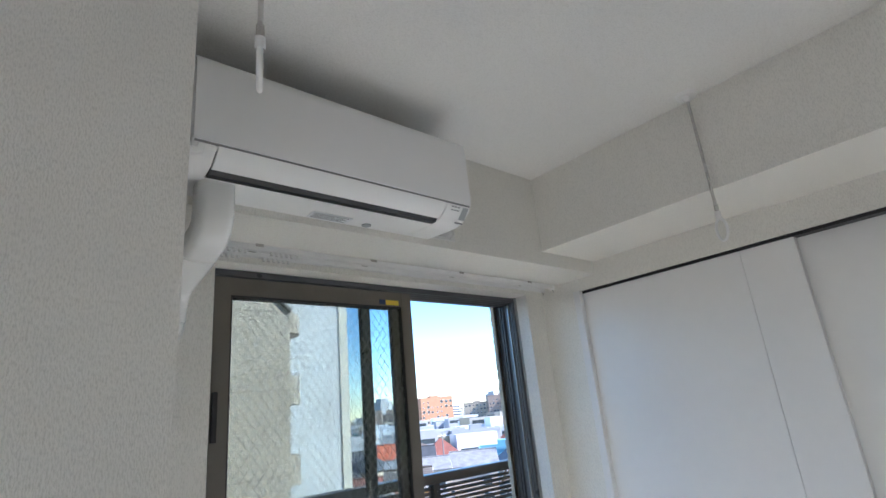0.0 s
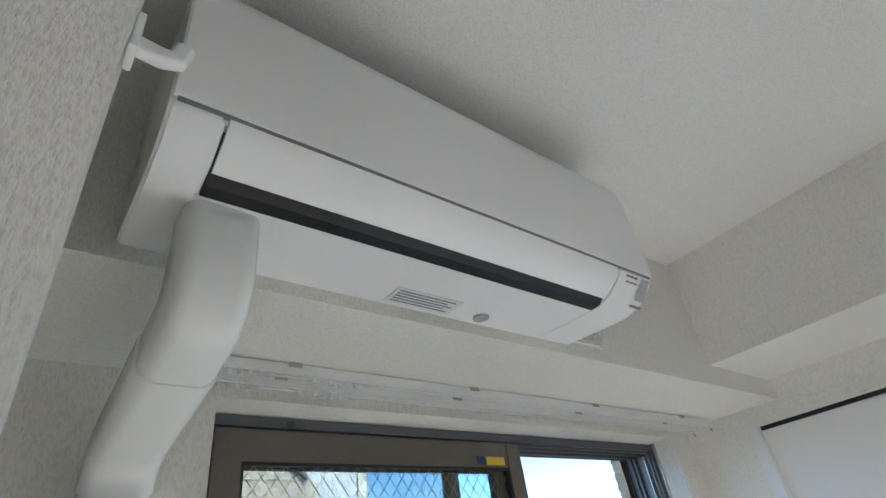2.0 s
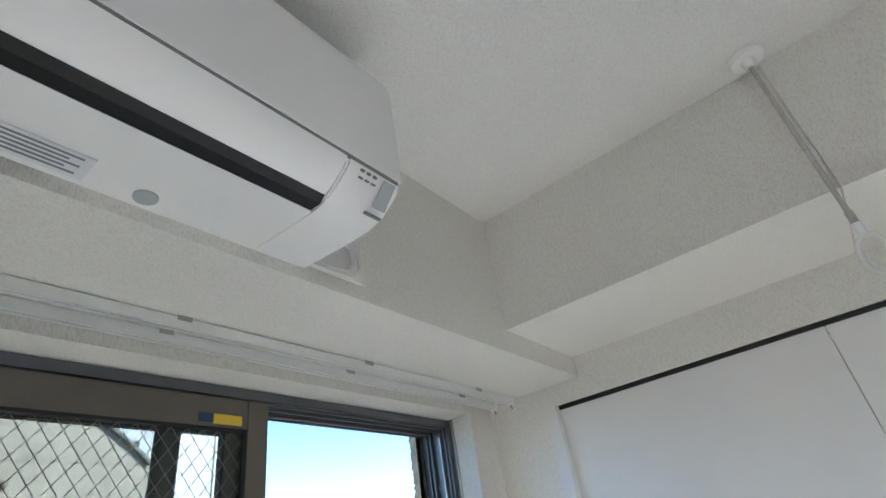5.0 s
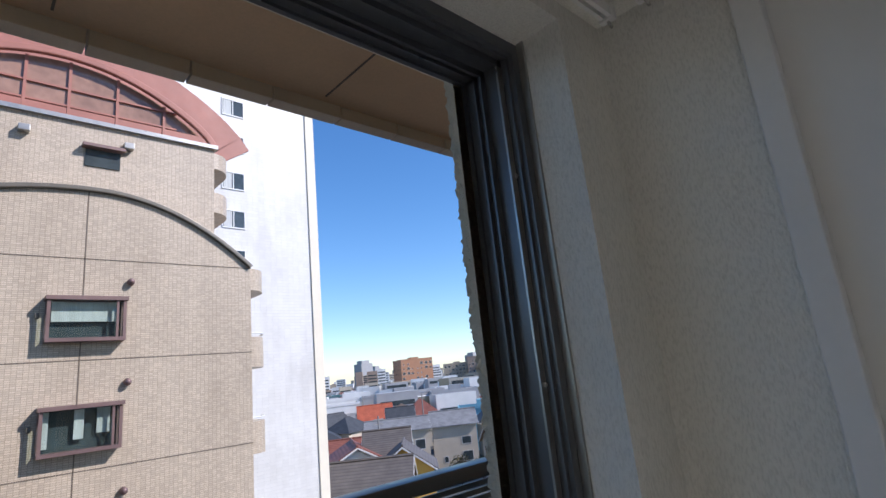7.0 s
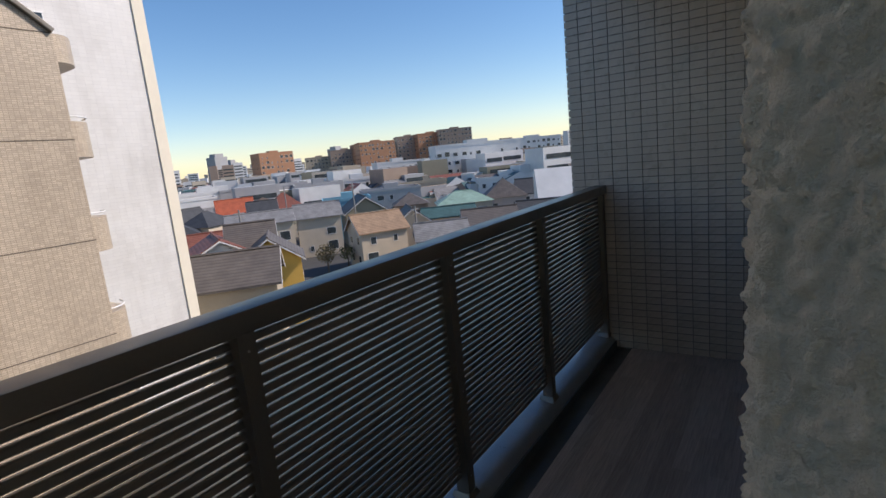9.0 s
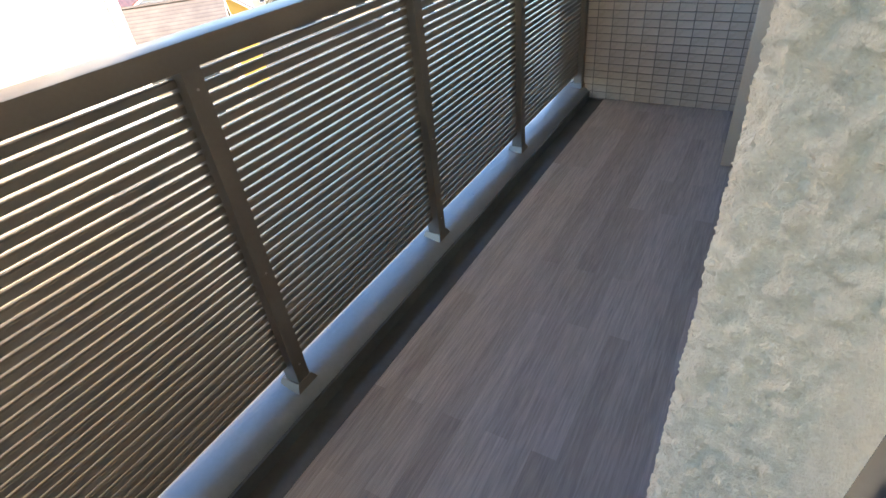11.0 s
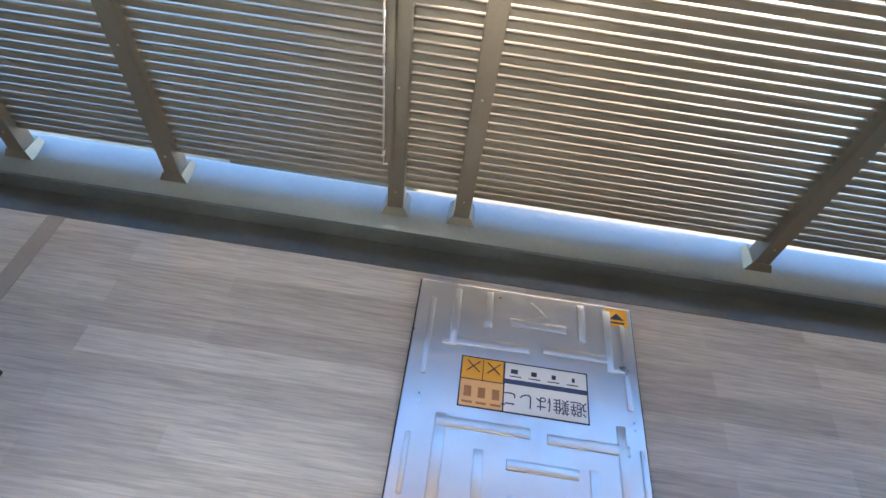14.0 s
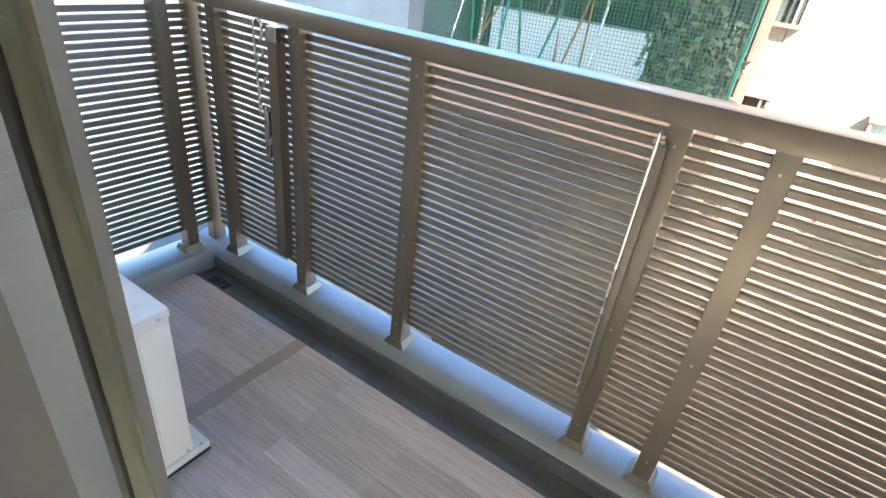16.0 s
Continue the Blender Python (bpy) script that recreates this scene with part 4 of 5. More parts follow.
# ---- outdoor unit ----
UX1, UX0, UY0, UY1, UZ0, UZ1 = -1.370, -2.14, 0.665, 0.953, -0.033, 0.506
unit = thing("outdoor_unit", ((UX0 + UX1) / 2, 0.8, DECK), "cream metal air-conditioner outdoor unit standing on the balcony", "outdoor unit")
part("casing", box(UX0, UX1, UY0, UY1, UZ0, UZ1 - 0.012, 0.008), M_UNIT, unit, smooth=True)
part("top_plate", box(UX0 - 0.004, UX1 + 0.004, UY0 - 0.004, UY1 + 0.004, UZ1 - 0.032, UZ1, 0.010), M_UNIT, unit, smooth=True)
part("top_panel", box(UX0 + 0.05, UX1 - 0.05, UY0 + 0.03, UY1 - 0.035, UZ1 - 0.001, UZ1 + 0.002, 0.0015), M_UNIT, unit)
part("base_pan", box(UX0 - 0.006, UX1 + 0.012, UY0 - 0.006, UY1 + 0.045, UZ0 - 0.012, UZ0 + 0.012, 0.003), M_UNIT, unit)
part("side_panel", box(UX1 - 0.001, UX1 + 0.003, UY1 - 0.085, UY1 - 0.012, UZ0 + 0.02, UZ1 - 0.04, 0.0012), M_UNIT, unit)
for k in range(18):
    z = 0.02 + k * 0.0235
    part("vent_slot", box(UX1 - 0.002, UX1 + 0.0009, UY1 - 0.235, UY1 - 0.105, z, z + 0.0125), M_BLACK, unit)
for y, z in ((UY1 - 0.03, UZ1 - 0.02), (UY1 - 0.02, UZ0 + 0.02), (UY1 + 0.02, UZ0 + 0.013), (UY1 - 0.2, UZ0 + 0.0)):
    part("screw", cyl((UX1 + 0.003, y, z), (UX1 + 0.0065, y, z), 0.005, 10), M_STEEL, unit)
for x in (UX0 + 0.10, UX1 - 0.05):
    part("rubber_foot", box(x - 0.05, x + 0.055, UY0 - 0.02, UY1 + 0.05, DECK, UZ0 - 0.012, 0.004), M_RUBBER, unit, "black rubber foot")

# ---- end wall of small tiles, and the pipe ----
setting("wall_end", boxes((END_X, END_X + 0.14, 0.56, 1.90, -0.3, 2.66)), M_GROUT, "grout bed of the tiled end wall", "wall")
pipe = thing("drain_pipe", (2.99, 0.66, DECK), "cream-painted square casing standing at the outside wall", "pipe")
part("casing", box(2.965, 3.035, OUT_Y - 0.02, 0.668, DECK, 2.655, 0.006), M_FASCIA, pipe)
lamp = thing("wall_spout", (3.80, 0.70, 1.2), "small round metal vent cap on the outside wall", "vent cap")
part("cap", cyl((3.70, OUT_Y - 0.01, 1.235), (3.70, 0.72, 1.205), 0.045, 20, 0.036), M_STEEL, lamp, smooth=True)

# ---- neighbouring buildings ----
FY = 17.0  # facade of the tan building
tan = thing("apartment_building", (1.0, FY, GROUND), "tan tiled apartment building with bay windows and a curved top", "apartment building")


def arc_top(x):
    return 7.46 - 0.1018 * (x - 1.6) ** 2 if x > 1.6 else 7.46 - 0.050 * (x - 1.6) ** 2


xs = [-4.0 + i * (6.07 + 4.0) / 40 for i in range(41)]
part("wall", prism([(-4.0, GROUND), (6.07, GROUND)] + [(x, arc_top(x)) for x in reversed(xs)], "y", FY, FY + 8.0), M_TANTILE, tan, "tan tiled front with an arched parapet")
coping = [(x, FY + 0.02, arc_top(x) + 0.05) for x in xs]
part("coping", sweep(coping, round_rect(0.30, 0.14, 0.03, 2)), M_SASH, tan, "dark curved coping")
part("upper_wall", boxes((-6.0, 5.20, FY + 0.9, FY + 8.0, 3.0, 10.05)), M_TANTILE, tan)
part("ledge", boxes((-6.1, 5.30, FY + 0.78, FY + 1.1, 10.02, 10.16)), M_SASH2, tan)
rim = [(5.2 - 8.8 * k / 40, FY + 0.95, 10.18 + 2.1 * math.sin(math.pi * k / 40) ** 0.75) for k in range(41)]
part("roof_rim", sweep(rim, round_rect(0.24, 0.17, 0.04, 2)), M_PINK, tan, "reddish curved roof rim")
rim_in = [(x * 0.985 - 0.05, FY + 1.4, z - 0.16) for x, y, z in rim]
part("roof", sweep([(x, FY + 4.5, z - 0.05) for x, y, z in rim], [(-3.4, -0.06), (3.4, -0.06), (3.4, 0.06), (-3.4, 0.06)]), M_PINK, tan)
part("gable_glass", prism([(x, z - 0.1) for x, y, z in rim[2:-2]], "y", FY + 1.20, FY + 1.23), M_TINT, tan, "tinted arched rooftop glazing")
for x in (-2.6, -1.4, -0.2, 0.9, 2.2, 3.6):
    zt = 10.08 + 2.1 * math.sin(math.pi * (5.2 - x) / 8.8) ** 0.75
    part("mullion", box(x - 0.04, x + 0.04, FY + 1.12, FY + 1.25, 10.1, zt), M_PINK, tan)
for z in (10.6, 11.2):
    part("transom", box(-2.6, 4.0, FY + 1.13, FY + 1.22, z, z + 0.06), M_PINK, tan)
part("window", box(1.37, 2.30, FY + 0.86, FY + 0.95, 8.62, 9.18), M_DARKGLASS_ROOM, tan)
part("window_hood", box(1.27, 2.40, FY + 0.62, FY + 0.9, 9.20, 9.30), M_MAUVE, tan)
for x, z in ((2.50, 9.46), (-0.14, 9.44), (-3.2, 9.4)):
    part("vent_box", box(x - 0.14, x + 0.14, FY + 0.66, FY + 0.9, z - 0.10, z + 0.10, 0.02), M_SASH2, tan)
for z in (5.42, 2.58, -0.28, -3.14, -6.0):
    part("joint", box(-4.0, 6.07, FY - 0.012, FY + 0.01, z, z + 0.025), M_JOINT, tan)
for x in (1.38, -1.9):
    part("joint", box(x, x + 0.025, FY - 0.012, FY + 0.01, -10, arc_top(x)), M_JOINT, tan)


def bay_window(x, z, curtain):
    """A box window hung on the facade."""
    w, h, d = 1.80, 1.02, 0.36
    b = part("bay_window", box(x, x + w, FY - d, FY, z - 0.10, z), M_MAUVE, tan, "mauve-framed box window")
    part("hood", box(x - 0.04, x + w + 0.04, FY - d - 0.05, FY, z + h, z + h + 0.11), M_MAUVE, b)
    for px in (x, x + w - 0.08):
        part("frame_post", box(px, px + 0.08, FY - d, FY - d + 0.07, z, z + h), M_MAUVE, b)
        part("frame_post", box(px, px + 0.08, FY - 0.08, FY, z, z + h), M_MAUVE, b)
    part("frame_post", box(x + w - 0.24, x + w - 0.18, FY - d, FY - d + 0.06, z, z + h), M_MAUVE, b)
    g = part("pane", box(x + 0.08, x + w - 0.08, FY - d + 0.02, FY - d + 0.03, z, z + h), M_GLASS, b)
    # dark sheet over the wall, its colour standing for the unlit room
    part("unlit_room_sheet", box(x + 0.04, x + w - 0.04, FY - 0.02, FY - 0.003, z, z + h), M_DARKGLASS_ROOM, b)
    part("pane", box(x + w - 0.045, x + w - 0.035, FY - d + 0.07, FY - 0.08, z, z + h), M_GLASS, b)
    part("pane", box(x + 0.035, x + 0.045, FY - d + 0.07, FY - 0.08, z, z + h), M_GLASS, b)
    for k, (u, v, ww) in enumerate(curtain):
        part("curtain", box(x + u, x + u + ww, FY - 0.14, FY - 0.10, z + v, z + h - 0.02, 0.01), M_CURTAIN, b)


for i, z in enumerate((3.17, 0.30, -2.56, -5.42)):
    bay_window(0.58, z, (((0.12, 0.45, 1.5),), ((0.75, 0.25, 0.22), (1.25, 0.35, 0.3), (0.1, 0.1, 0.12)), ((0.1, 0.2, 0.4),), ())[i])
    bay_window(-3.4, z, ((0.1, 0.1, 0.7),))
    bm = bmesh.new()
    bmesh.ops.create_uvsphere(bm, u_segments=14, v_segments=8, radius=0.11, matrix=Matrix.Translation((2.52, FY - 0.09, z + 1.62)) @ Matrix.Diagonal((0.9, 1.2, 1, 1)))
    part("vent_hood", bm, M_MAUVE, tan, smooth=True)
    part("wall_light", box(0.36, 0.46, FY - 0.12, FY, z + 0.55, z + 0.70, 0.02), M_SASH, tan)
for k, (xc, zt, hh) in enumerate(((5.20, 9.92, 0.6), (5.20, 8.40, 0.75), (6.07, 5.44, 0.75), (6.07, 3.10, 1.0), (6.07, 0.36, 1.0), (6.07, -2.5, 1.0), (6.07, -5.3, 1.0))):
    yc = FY + (1.9 if k < 2 else 1.0)
    outline = [(xc - 0.05, yc - 1.0)] + [(xc + 0.72 * math.sin(radians(a)), yc - 0.95 * math.cos(radians(a))) for a in range(0, 91, 15)] + [(xc + 0.72, yc + 1.5), (xc - 0.05, yc + 1.5)]
    bal_b = part("balcony", prism(outline, "z", zt - hh, zt), M_TANTILE, tan, "rounded tiled balcony")
    if k > 2:
        part("railing", sweep([(x * 0.99 + 0.06, y, zt + 0.13) for x, y in outline[1:-2]], circle(0.025, 6)), M_WHITEFRAME, bal_b)

tan.matrix_basis = Matrix.Translation((1.980, 18.546, -14.765)) @ Matrix.Diagonal((1.092, 1.092, 1.07, 1.0))

tower = thing("tower_block", (10, 37, GROUND), "tall white tiled tower block with small windows", "tower block")
part("wall", boxes((1.5, 15.95, 33.0, 45.0, GROUND, 32)), M_TOWER, tower)
part("side_strip", boxes((15.95, 16.62, 32.9, 45.1, GROUND, 32)), M_TOWER_SUNLIT, tower, "cream corner strip in the sunlit side's colour")


def tower_window(x, z, w, h):
    wn = part("window", boxes((x - 0.06, x + w + 0.06, 32.94, 33.0, z - 0.08, z), (x - 0.06, x + w + 0.06, 32.94, 33.0, z + h, z + h + 0.06), (x - 0.06, x, 32.94, 33.0, z, z + h), (x + w, x + w + 0.06, 32.94, 33.0, z, z + h),
                               (x + w / 2 - 0.03, x + w / 2 + 0.03, 32.955, 33.0, z, z + h)), M_WHITEFRAME, tower)
    part("pane", box(x, x + w, 32.985, 32.995, z, z + h), M_DARKGLASS_ROOM, wn)
    part("curtain", box(x + 0.05, x + w * 0.42, 32.965, 32.98, z + 0.02, z + h - 0.02), M_CURTAIN, wn)


for k in range(10):
    tower_window(9.80, 22.4 - k * 2.62, 1.40, 1.08)
    tower_window(5.95, 22.6 - k * 2.62, 0.65, 0.50)
    tower_window(7.5, 22.6 - k * 2.62, 0.62, 0.48)
part("corner_balcony", boxes((0.2, 1.5, 34.0, 38.0, 20.0, 21.0), (0.2, 1.5, 34.0, 38.0, 23.0, 24.0)), M_TOWER, tower)

tower.matrix_basis = Matrix.Translation((13.19, 40.39, -15.81)) @ Matrix.Diagonal((1.092, 1.092, 1.12, 1.0))

# ---- ground and town ----
setting("ground", boxes((-2500, 2500, -2500, 2500, GROUND - 0.5, GROUND)), M_ASPHALT, "grey town ground reaching the horizon", "ground")
R_DARK = roof_mat("roof_dark_slate", (0.055, 0.058, 0.062))
R_BROWN = roof_mat("roof_brown_tile", (0.115, 0.10, 0.09))
R_RED = roof_mat("roof_red_brown", (0.22, 0.075, 0.05))
R_ORANGE = roof_mat("roof_orange", (0.42, 0.10, 0.045))
R_TAN = roof_mat("roof_tan_tile", (0.30, 0.20, 0.125))
R_GREEN = roof_mat("roof_pale_green", (0.26, 0.40, 0.33))
R_TEAL = roof_mat("roof_dark_teal", (0.05, 0.12, 0.12))
R_GREY = roof_mat("roof_grey", (0.22, 0.22, 0.22))
W = {k: surface("render_" + k, c, 0.8, big=0.4, fine=8, vary=0.07, bump=0.05) for k, c in dict(
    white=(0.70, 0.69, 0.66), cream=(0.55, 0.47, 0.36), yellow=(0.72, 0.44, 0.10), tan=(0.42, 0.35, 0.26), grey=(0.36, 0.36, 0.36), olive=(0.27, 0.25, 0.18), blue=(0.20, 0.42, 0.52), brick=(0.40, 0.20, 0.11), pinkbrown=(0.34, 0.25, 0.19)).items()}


def house(x, y, w, d, turn, eave, ridge, wall, roof, kind="gable", label="", name="house"):
    """A house: walls with gables, an overhanging roof, windows. eave and ridge: height above the ground."""
    h = thing(name, (0, 0, 0), label or "two-storey town house", "house", "town houses")
    bm = bmesh.new()
    if kind == "flat":
        bm_box(bm, -w / 2, w / 2, -d / 2, d / 2, 0, eave)
        part("wall", bm, wall, h)
        part("parapet", boxes((-w / 2 - .1, w / 2 + .1, -d / 2 - .1, -d / 2 + .15, eave - .1, eave + .5), (-w / 2 - .1, w / 2 + .1, d / 2 - .15, d / 2 + .1, eave - .1, eave + .5),
                              (-w / 2 - .1, -w / 2 + .15, -d / 2 + .15, d / 2 - .15, eave - .1, eave + .5), (w / 2 - .15, w / 2 + .1, -d / 2 + .15, d / 2 - .15, eave - .1, eave + .5)), wall, h)
        part("roof", boxes((-w / 2, w / 2, -d / 2, d / 2, eave, eave + 0.08)), roof, h)
        part("roof_hut", box(-w * .1, w * .15, -d * .2, d * .2, eave, eave + 1.6), wall, h)
    elif kind == "hip":
        bm_box(bm, -w / 2, w / 2, -d / 2, d / 2, 0, eave)
        part("wall", bm, wall, h)
        r = bmesh.new()
        o = 0.5
        k = max(0.3, w / 2 - d / 2)
        base = [r.verts.new(c) for c in ((-w / 2 - o, -d / 2 - o, eave - .1), (w / 2 + o, -d / 2 - o, eave - .1), (w / 2 + o, d / 2 + o, eave - .1), (-w / 2 - o, d / 2 + o, eave - .1))]
        t0, t1 = r.verts.new((-k, 0, ridge)), r.verts.new((k, 0, ridge))
        for f in ((base[0], base[1], t1, t0), (base[1], base[2], t1), (base[2], base[3], t0, t1), (base[3], base[0], t0), (base[3], base[2], base[1], base[0])):
            r.faces.new(f)
        part("roof", r, roof, h)
        part("ridge_cap", sweep([(-k, 0, ridge + .04), (k, 0, ridge + .04)], circle(0.10, 6)), roof, h)
    else:
        part("wall", prism([(-d / 2, 0), (d / 2, 0), (d / 2, eave), (0, ridge - .2), (-d / 2, eave)], "x", -w / 2, w / 2), wall, h)
        sl = (ridge - eave) / (d / 2)
        o = 0.45
        for s in (1, -1):
            part("roof_slope", prism([(0, ridge + .02), (s * (d / 2 + o), eave - o * sl + .02), (s * (d / 2 + o), eave - o * sl + .20), (0, ridge + .20)], "x", -w / 2 - o, w / 2 + o), roof, h)
        part("ridge_cap", sweep([(-w / 2 - o, 0, ridge + .24), (w / 2 + o, 0, ridge + .24)], circle(0.13, 6)), roof, h)
        for e in (-1, 1):
            part("barge_board", prism([(-d / 2 - o, eave - o * sl - .08), (0, ridge - .08), (d / 2 + o, eave - o * sl - .08), (d / 2 + o, eave - o * sl + .1), (0, ridge + .1), (-d / 2 - o, eave - o * sl + .1)], "x", e * (w / 2 + o) - .04 * e, e * (w / 2 + o + .03)), M_WHITEFRAME, h)
    rng = random.Random(int(abs(x * 13 + y * 7)))
    floors = max(1, int(eave // 2.7))
    for fl in range(floors):
        z = 1.0 + fl * 2.75
        n = max(1, int(w // 2.6))
        for i in range(n):
            cx = -w / 2 + (i + 0.5) * w / n + rng.uniform(-.3, .3)
            ww, hh = rng.choice(((0.8, 1.0), (1.5, 1.1), (0.6, 0.9), (1.6, 1.5)))
            if rng.random() < 0.85:
                wn = part("window", boxes((cx - ww / 2 - .06, cx + ww / 2 + .06, -d / 2 - .05, -d / 2, z - .06, z), (cx - ww / 2 - .06, cx + ww / 2 + .06, -d / 2 - .05, -d / 2, z + hh, z + hh + .06),
                                          (cx - ww / 2 - .06, cx - ww / 2, -d / 2 - .05, -d / 2, z, z + hh), (cx + ww / 2, cx + ww / 2 + .06, -d / 2 - .05, -d / 2, z, z + hh)), M_WHITEFRAME, h)
                part("pane", box(cx - ww / 2, cx + ww / 2, -d / 2 - .02, -d / 2 - .004, z, z + hh), M_DARKGLASS_ROOM, wn)
        for i in range(max(1, int(d // 3.2))):
            cy = -d / 2 + (i + 0.5) * d / max(1, int(d // 3.2))
            if rng.random() < 0.75:
                part("window", box(-w / 2 - .03, -w / 2 + .002, cy - .45, cy + .45, z, z + 1.0), M_DARKGLASS_ROOM, h)
    h.matrix_basis = pose(x, y, GROUND, 0, 0, turn)
    return h


def place(az, d):
    return -0.1 + d * math.sin(radians(az + 2.3)), 0.4 + d * math.cos(radians(az + 2.3))


TOWN = (
    # azimuth, distance, w, d, turn, eave, ridge, wall, roof, kind, label
    (32.0, 62, 9.0, 10.5, 62, 4.3, 6.7, "white", R_RED, "gable", "white house with a red-brown roof"),
    (37.0, 57, 6.6, 7.0, 50, 4.6, 6.7, "yellow", R_BROWN, "gable", "bright yellow house with a grey-brown roof"),
    (35.4, 63, 5.6, 6.5, -38, 5.4, 7.6, "yellow", R_BROWN, "gable", "yellow house with a white barge board"),
    (33.2, 48, 8.5, 8.5, -42, 4.5, 6.6, "tan", R_BROWN, "gable", "house with a broad grey-brown tiled roof"),
    (35.8, 97, 12.5, 8.0, -36, 6.4, 8.0, "cream", R_GREY, "gable", "long cream house with a grey roof"),
    (30.5, 82, 9.0, 7.0, -30, 5.2, 7.0, "tan", R_RED, "gable", "low house with a red roof"),
    (27.5, 105, 10, 9, -30, 5.6, 8.0, "grey", R_DARK, "hip", "house with a dark slate roof"),
    (30.8, 112, 10, 8, 20, 6.0, 8.6, "cream", R_DARK, "hip", "house with a dark slate roof"),
    (28.8, 122, 10, 8, 10, 6.0, 8.8, "tan", R_DARK, "gable", "house with a dark slate roof"),
    (33.6, 130, 9, 9, -32, 6.0, 9.4, "cream", R_ORANGE, "gable", "house with a bright orange roof"),
    (38.4, 130, 10, 10, -35, 6.2, 9.9, "cream", R_RED, "hip", "house with a dark red hipped roof"),
    (36.2, 124, 7, 8, -35, 6.0, 8.6, "grey", R_DARK, "gable", "house with a dark slate roof"),
    (41.6, 98, 9, 8, -40, 6.4, 8.4, "cream", R_GREY, "gable", "pale house with a balcony and grey roof"),
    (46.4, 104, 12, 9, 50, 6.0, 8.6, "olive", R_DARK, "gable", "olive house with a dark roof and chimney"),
    (47.6, 80, 8.5, 8.0, -30, 5.0, 7.2, "cream", R_TAN, "gable", "cream house with a tan tiled roof"),
    (51.4, 84, 8.5, 7.5, 44, 4.8, 7.2, "cream", R_BROWN, "gable", "house with a brown tiled roof"),
    (51.6, 112, 9.0, 8.0, 40, 5.6, 7.8, "pinkbrown", R_BROWN, "hip", "brown house with a hipped roof"),
    (57.4, 102, 12.0, 8.0, -52, 5.8, 7.8, "cream", R_GREEN, "hip", "house with a pale green metal roof"),
    (55.6, 88, 10.0, 6.0, -52, 5.0, 6.2, "cream", R_TEAL, "gable", "low house with a dark teal roof"),
    (61.8, 112, 11.0, 10.0, 30, 5.4, 9.0, "grey", R_BROWN, "hip", "house with a dark hipped roof"),
    (65.5, 116, 11.0, 9.0, -60, 5.4, 8.0, "white", R_DARK, "gable", "white house with a dark roof"),
    (54.6, 72, 8.0, 6.0, -50, 4.0, 5.8, "white", R_GREY, "gable", "white house with a grey tiled roof"),
    (60.0, 78, 9.0, 8.0, -55, 4.3, 6.4, "cream", R_BROWN, "gable", "cream house with a brown roof"),
    (66.0, 80, 9.0, 8.0, -60, 4.5, 6.8, "tan", R_DARK, "gable", "tan house with a dark roof"),
    (72.0, 84, 10.0, 8.0, -66, 4.8, 7.0, "white", R_GREY, "hip", "white house with a grey roof"),
    (25.0, 140, 34, 9, -28, 10.0, 0, "white", R_GREY, "flat", "long white apartment block of flats"),
    (31.5, 150, 30, 10, -30, 11.0, 0, "white", R_GREY, "flat", "long white apartment block of flats"),
    (36.5, 150, 22, 10, -30, 11.0, 0, "grey", R_GREY, "flat", "long grey apartment block of flats"),
    (42.0, 142, 12, 10, -38, 10.5, 0, "grey", R_GREY, "flat", "grey three-storey block of flats"),
    (46.0, 150, 14, 10, -42, 10.5, 0, "white", R_GREY, "flat", "white three-storey block of flats"),
    (44.8, 116, 10, 8, -44, 7.5, 0, "blue", R_TEAL, "flat", "blue two-storey block of flats"),
    (49.5, 128, 14, 9, -46, 8.0, 0, "grey", R_GREY, "flat", "grey two-storey block of flats"),
    (58.0, 190, 30, 14, -46, 18.3, 0, "white", R_GREY, "flat", "wide white apartment block of flats"),
    (53.0, 140, 12, 9, -46, 8.5, 0, "tan", R_GREY, "flat", "tan three-storey block of flats"),
    (62.0, 135, 14, 9, -56, 8.0, 0, "white", R_GREY, "flat", "white low block of flats"),
    (49.5, 200, 16, 12, -40, 14.5, 0, "white", R_GREY, "flat", "white apartment block of flats"),
    (36.9, 330, 20, 16, -20, 26.0, 0, "brick", R_GREY, "flat", "orange-brown apartment tower far off"),
    (47.5, 360, 24, 14, -35, 28.0, 0, "brick", R_GREY, "flat", "orange-brown apartment tower far off"),
    (44.2, 420, 22, 14, -40, 30.0, 0, "pinkbrown", R_GREY, "flat", "long brown apartment block on the hill"),
    (46.6, 415, 22, 14, -34, 33.0, 0, "brick", R_GREY, "flat", "long brown apartment block on the hill"),
    (49.0, 405, 18, 14, -44, 31.0, 0, "cream", R_GREY, "flat", "cream apartment block on the hill"),
    (51.0, 400, 18, 14, -42, 35.5, 0, "pinkbrown", R_GREY, "flat", "long brown apartment block on the hill"),
    (53.4, 395, 22, 14, -38, 36.0, 0, "brick", R_GREY, "flat", "long brown apartment block on the hill"),
    (56.0, 390, 24, 14, -48, 37.5, 0, "pinkbrown", R_GREY, "flat", "long brown apartment block on the hill"),
    (41.5, 430, 20, 14, -40, 26.0, 0, "tan", R_GREY, "flat", "tan apartment block on the hill"),
    (64.0, 300, 30, 14, -50, 20.0, 0, "white", R_GREY, "flat", "white apartment block far off"),
)
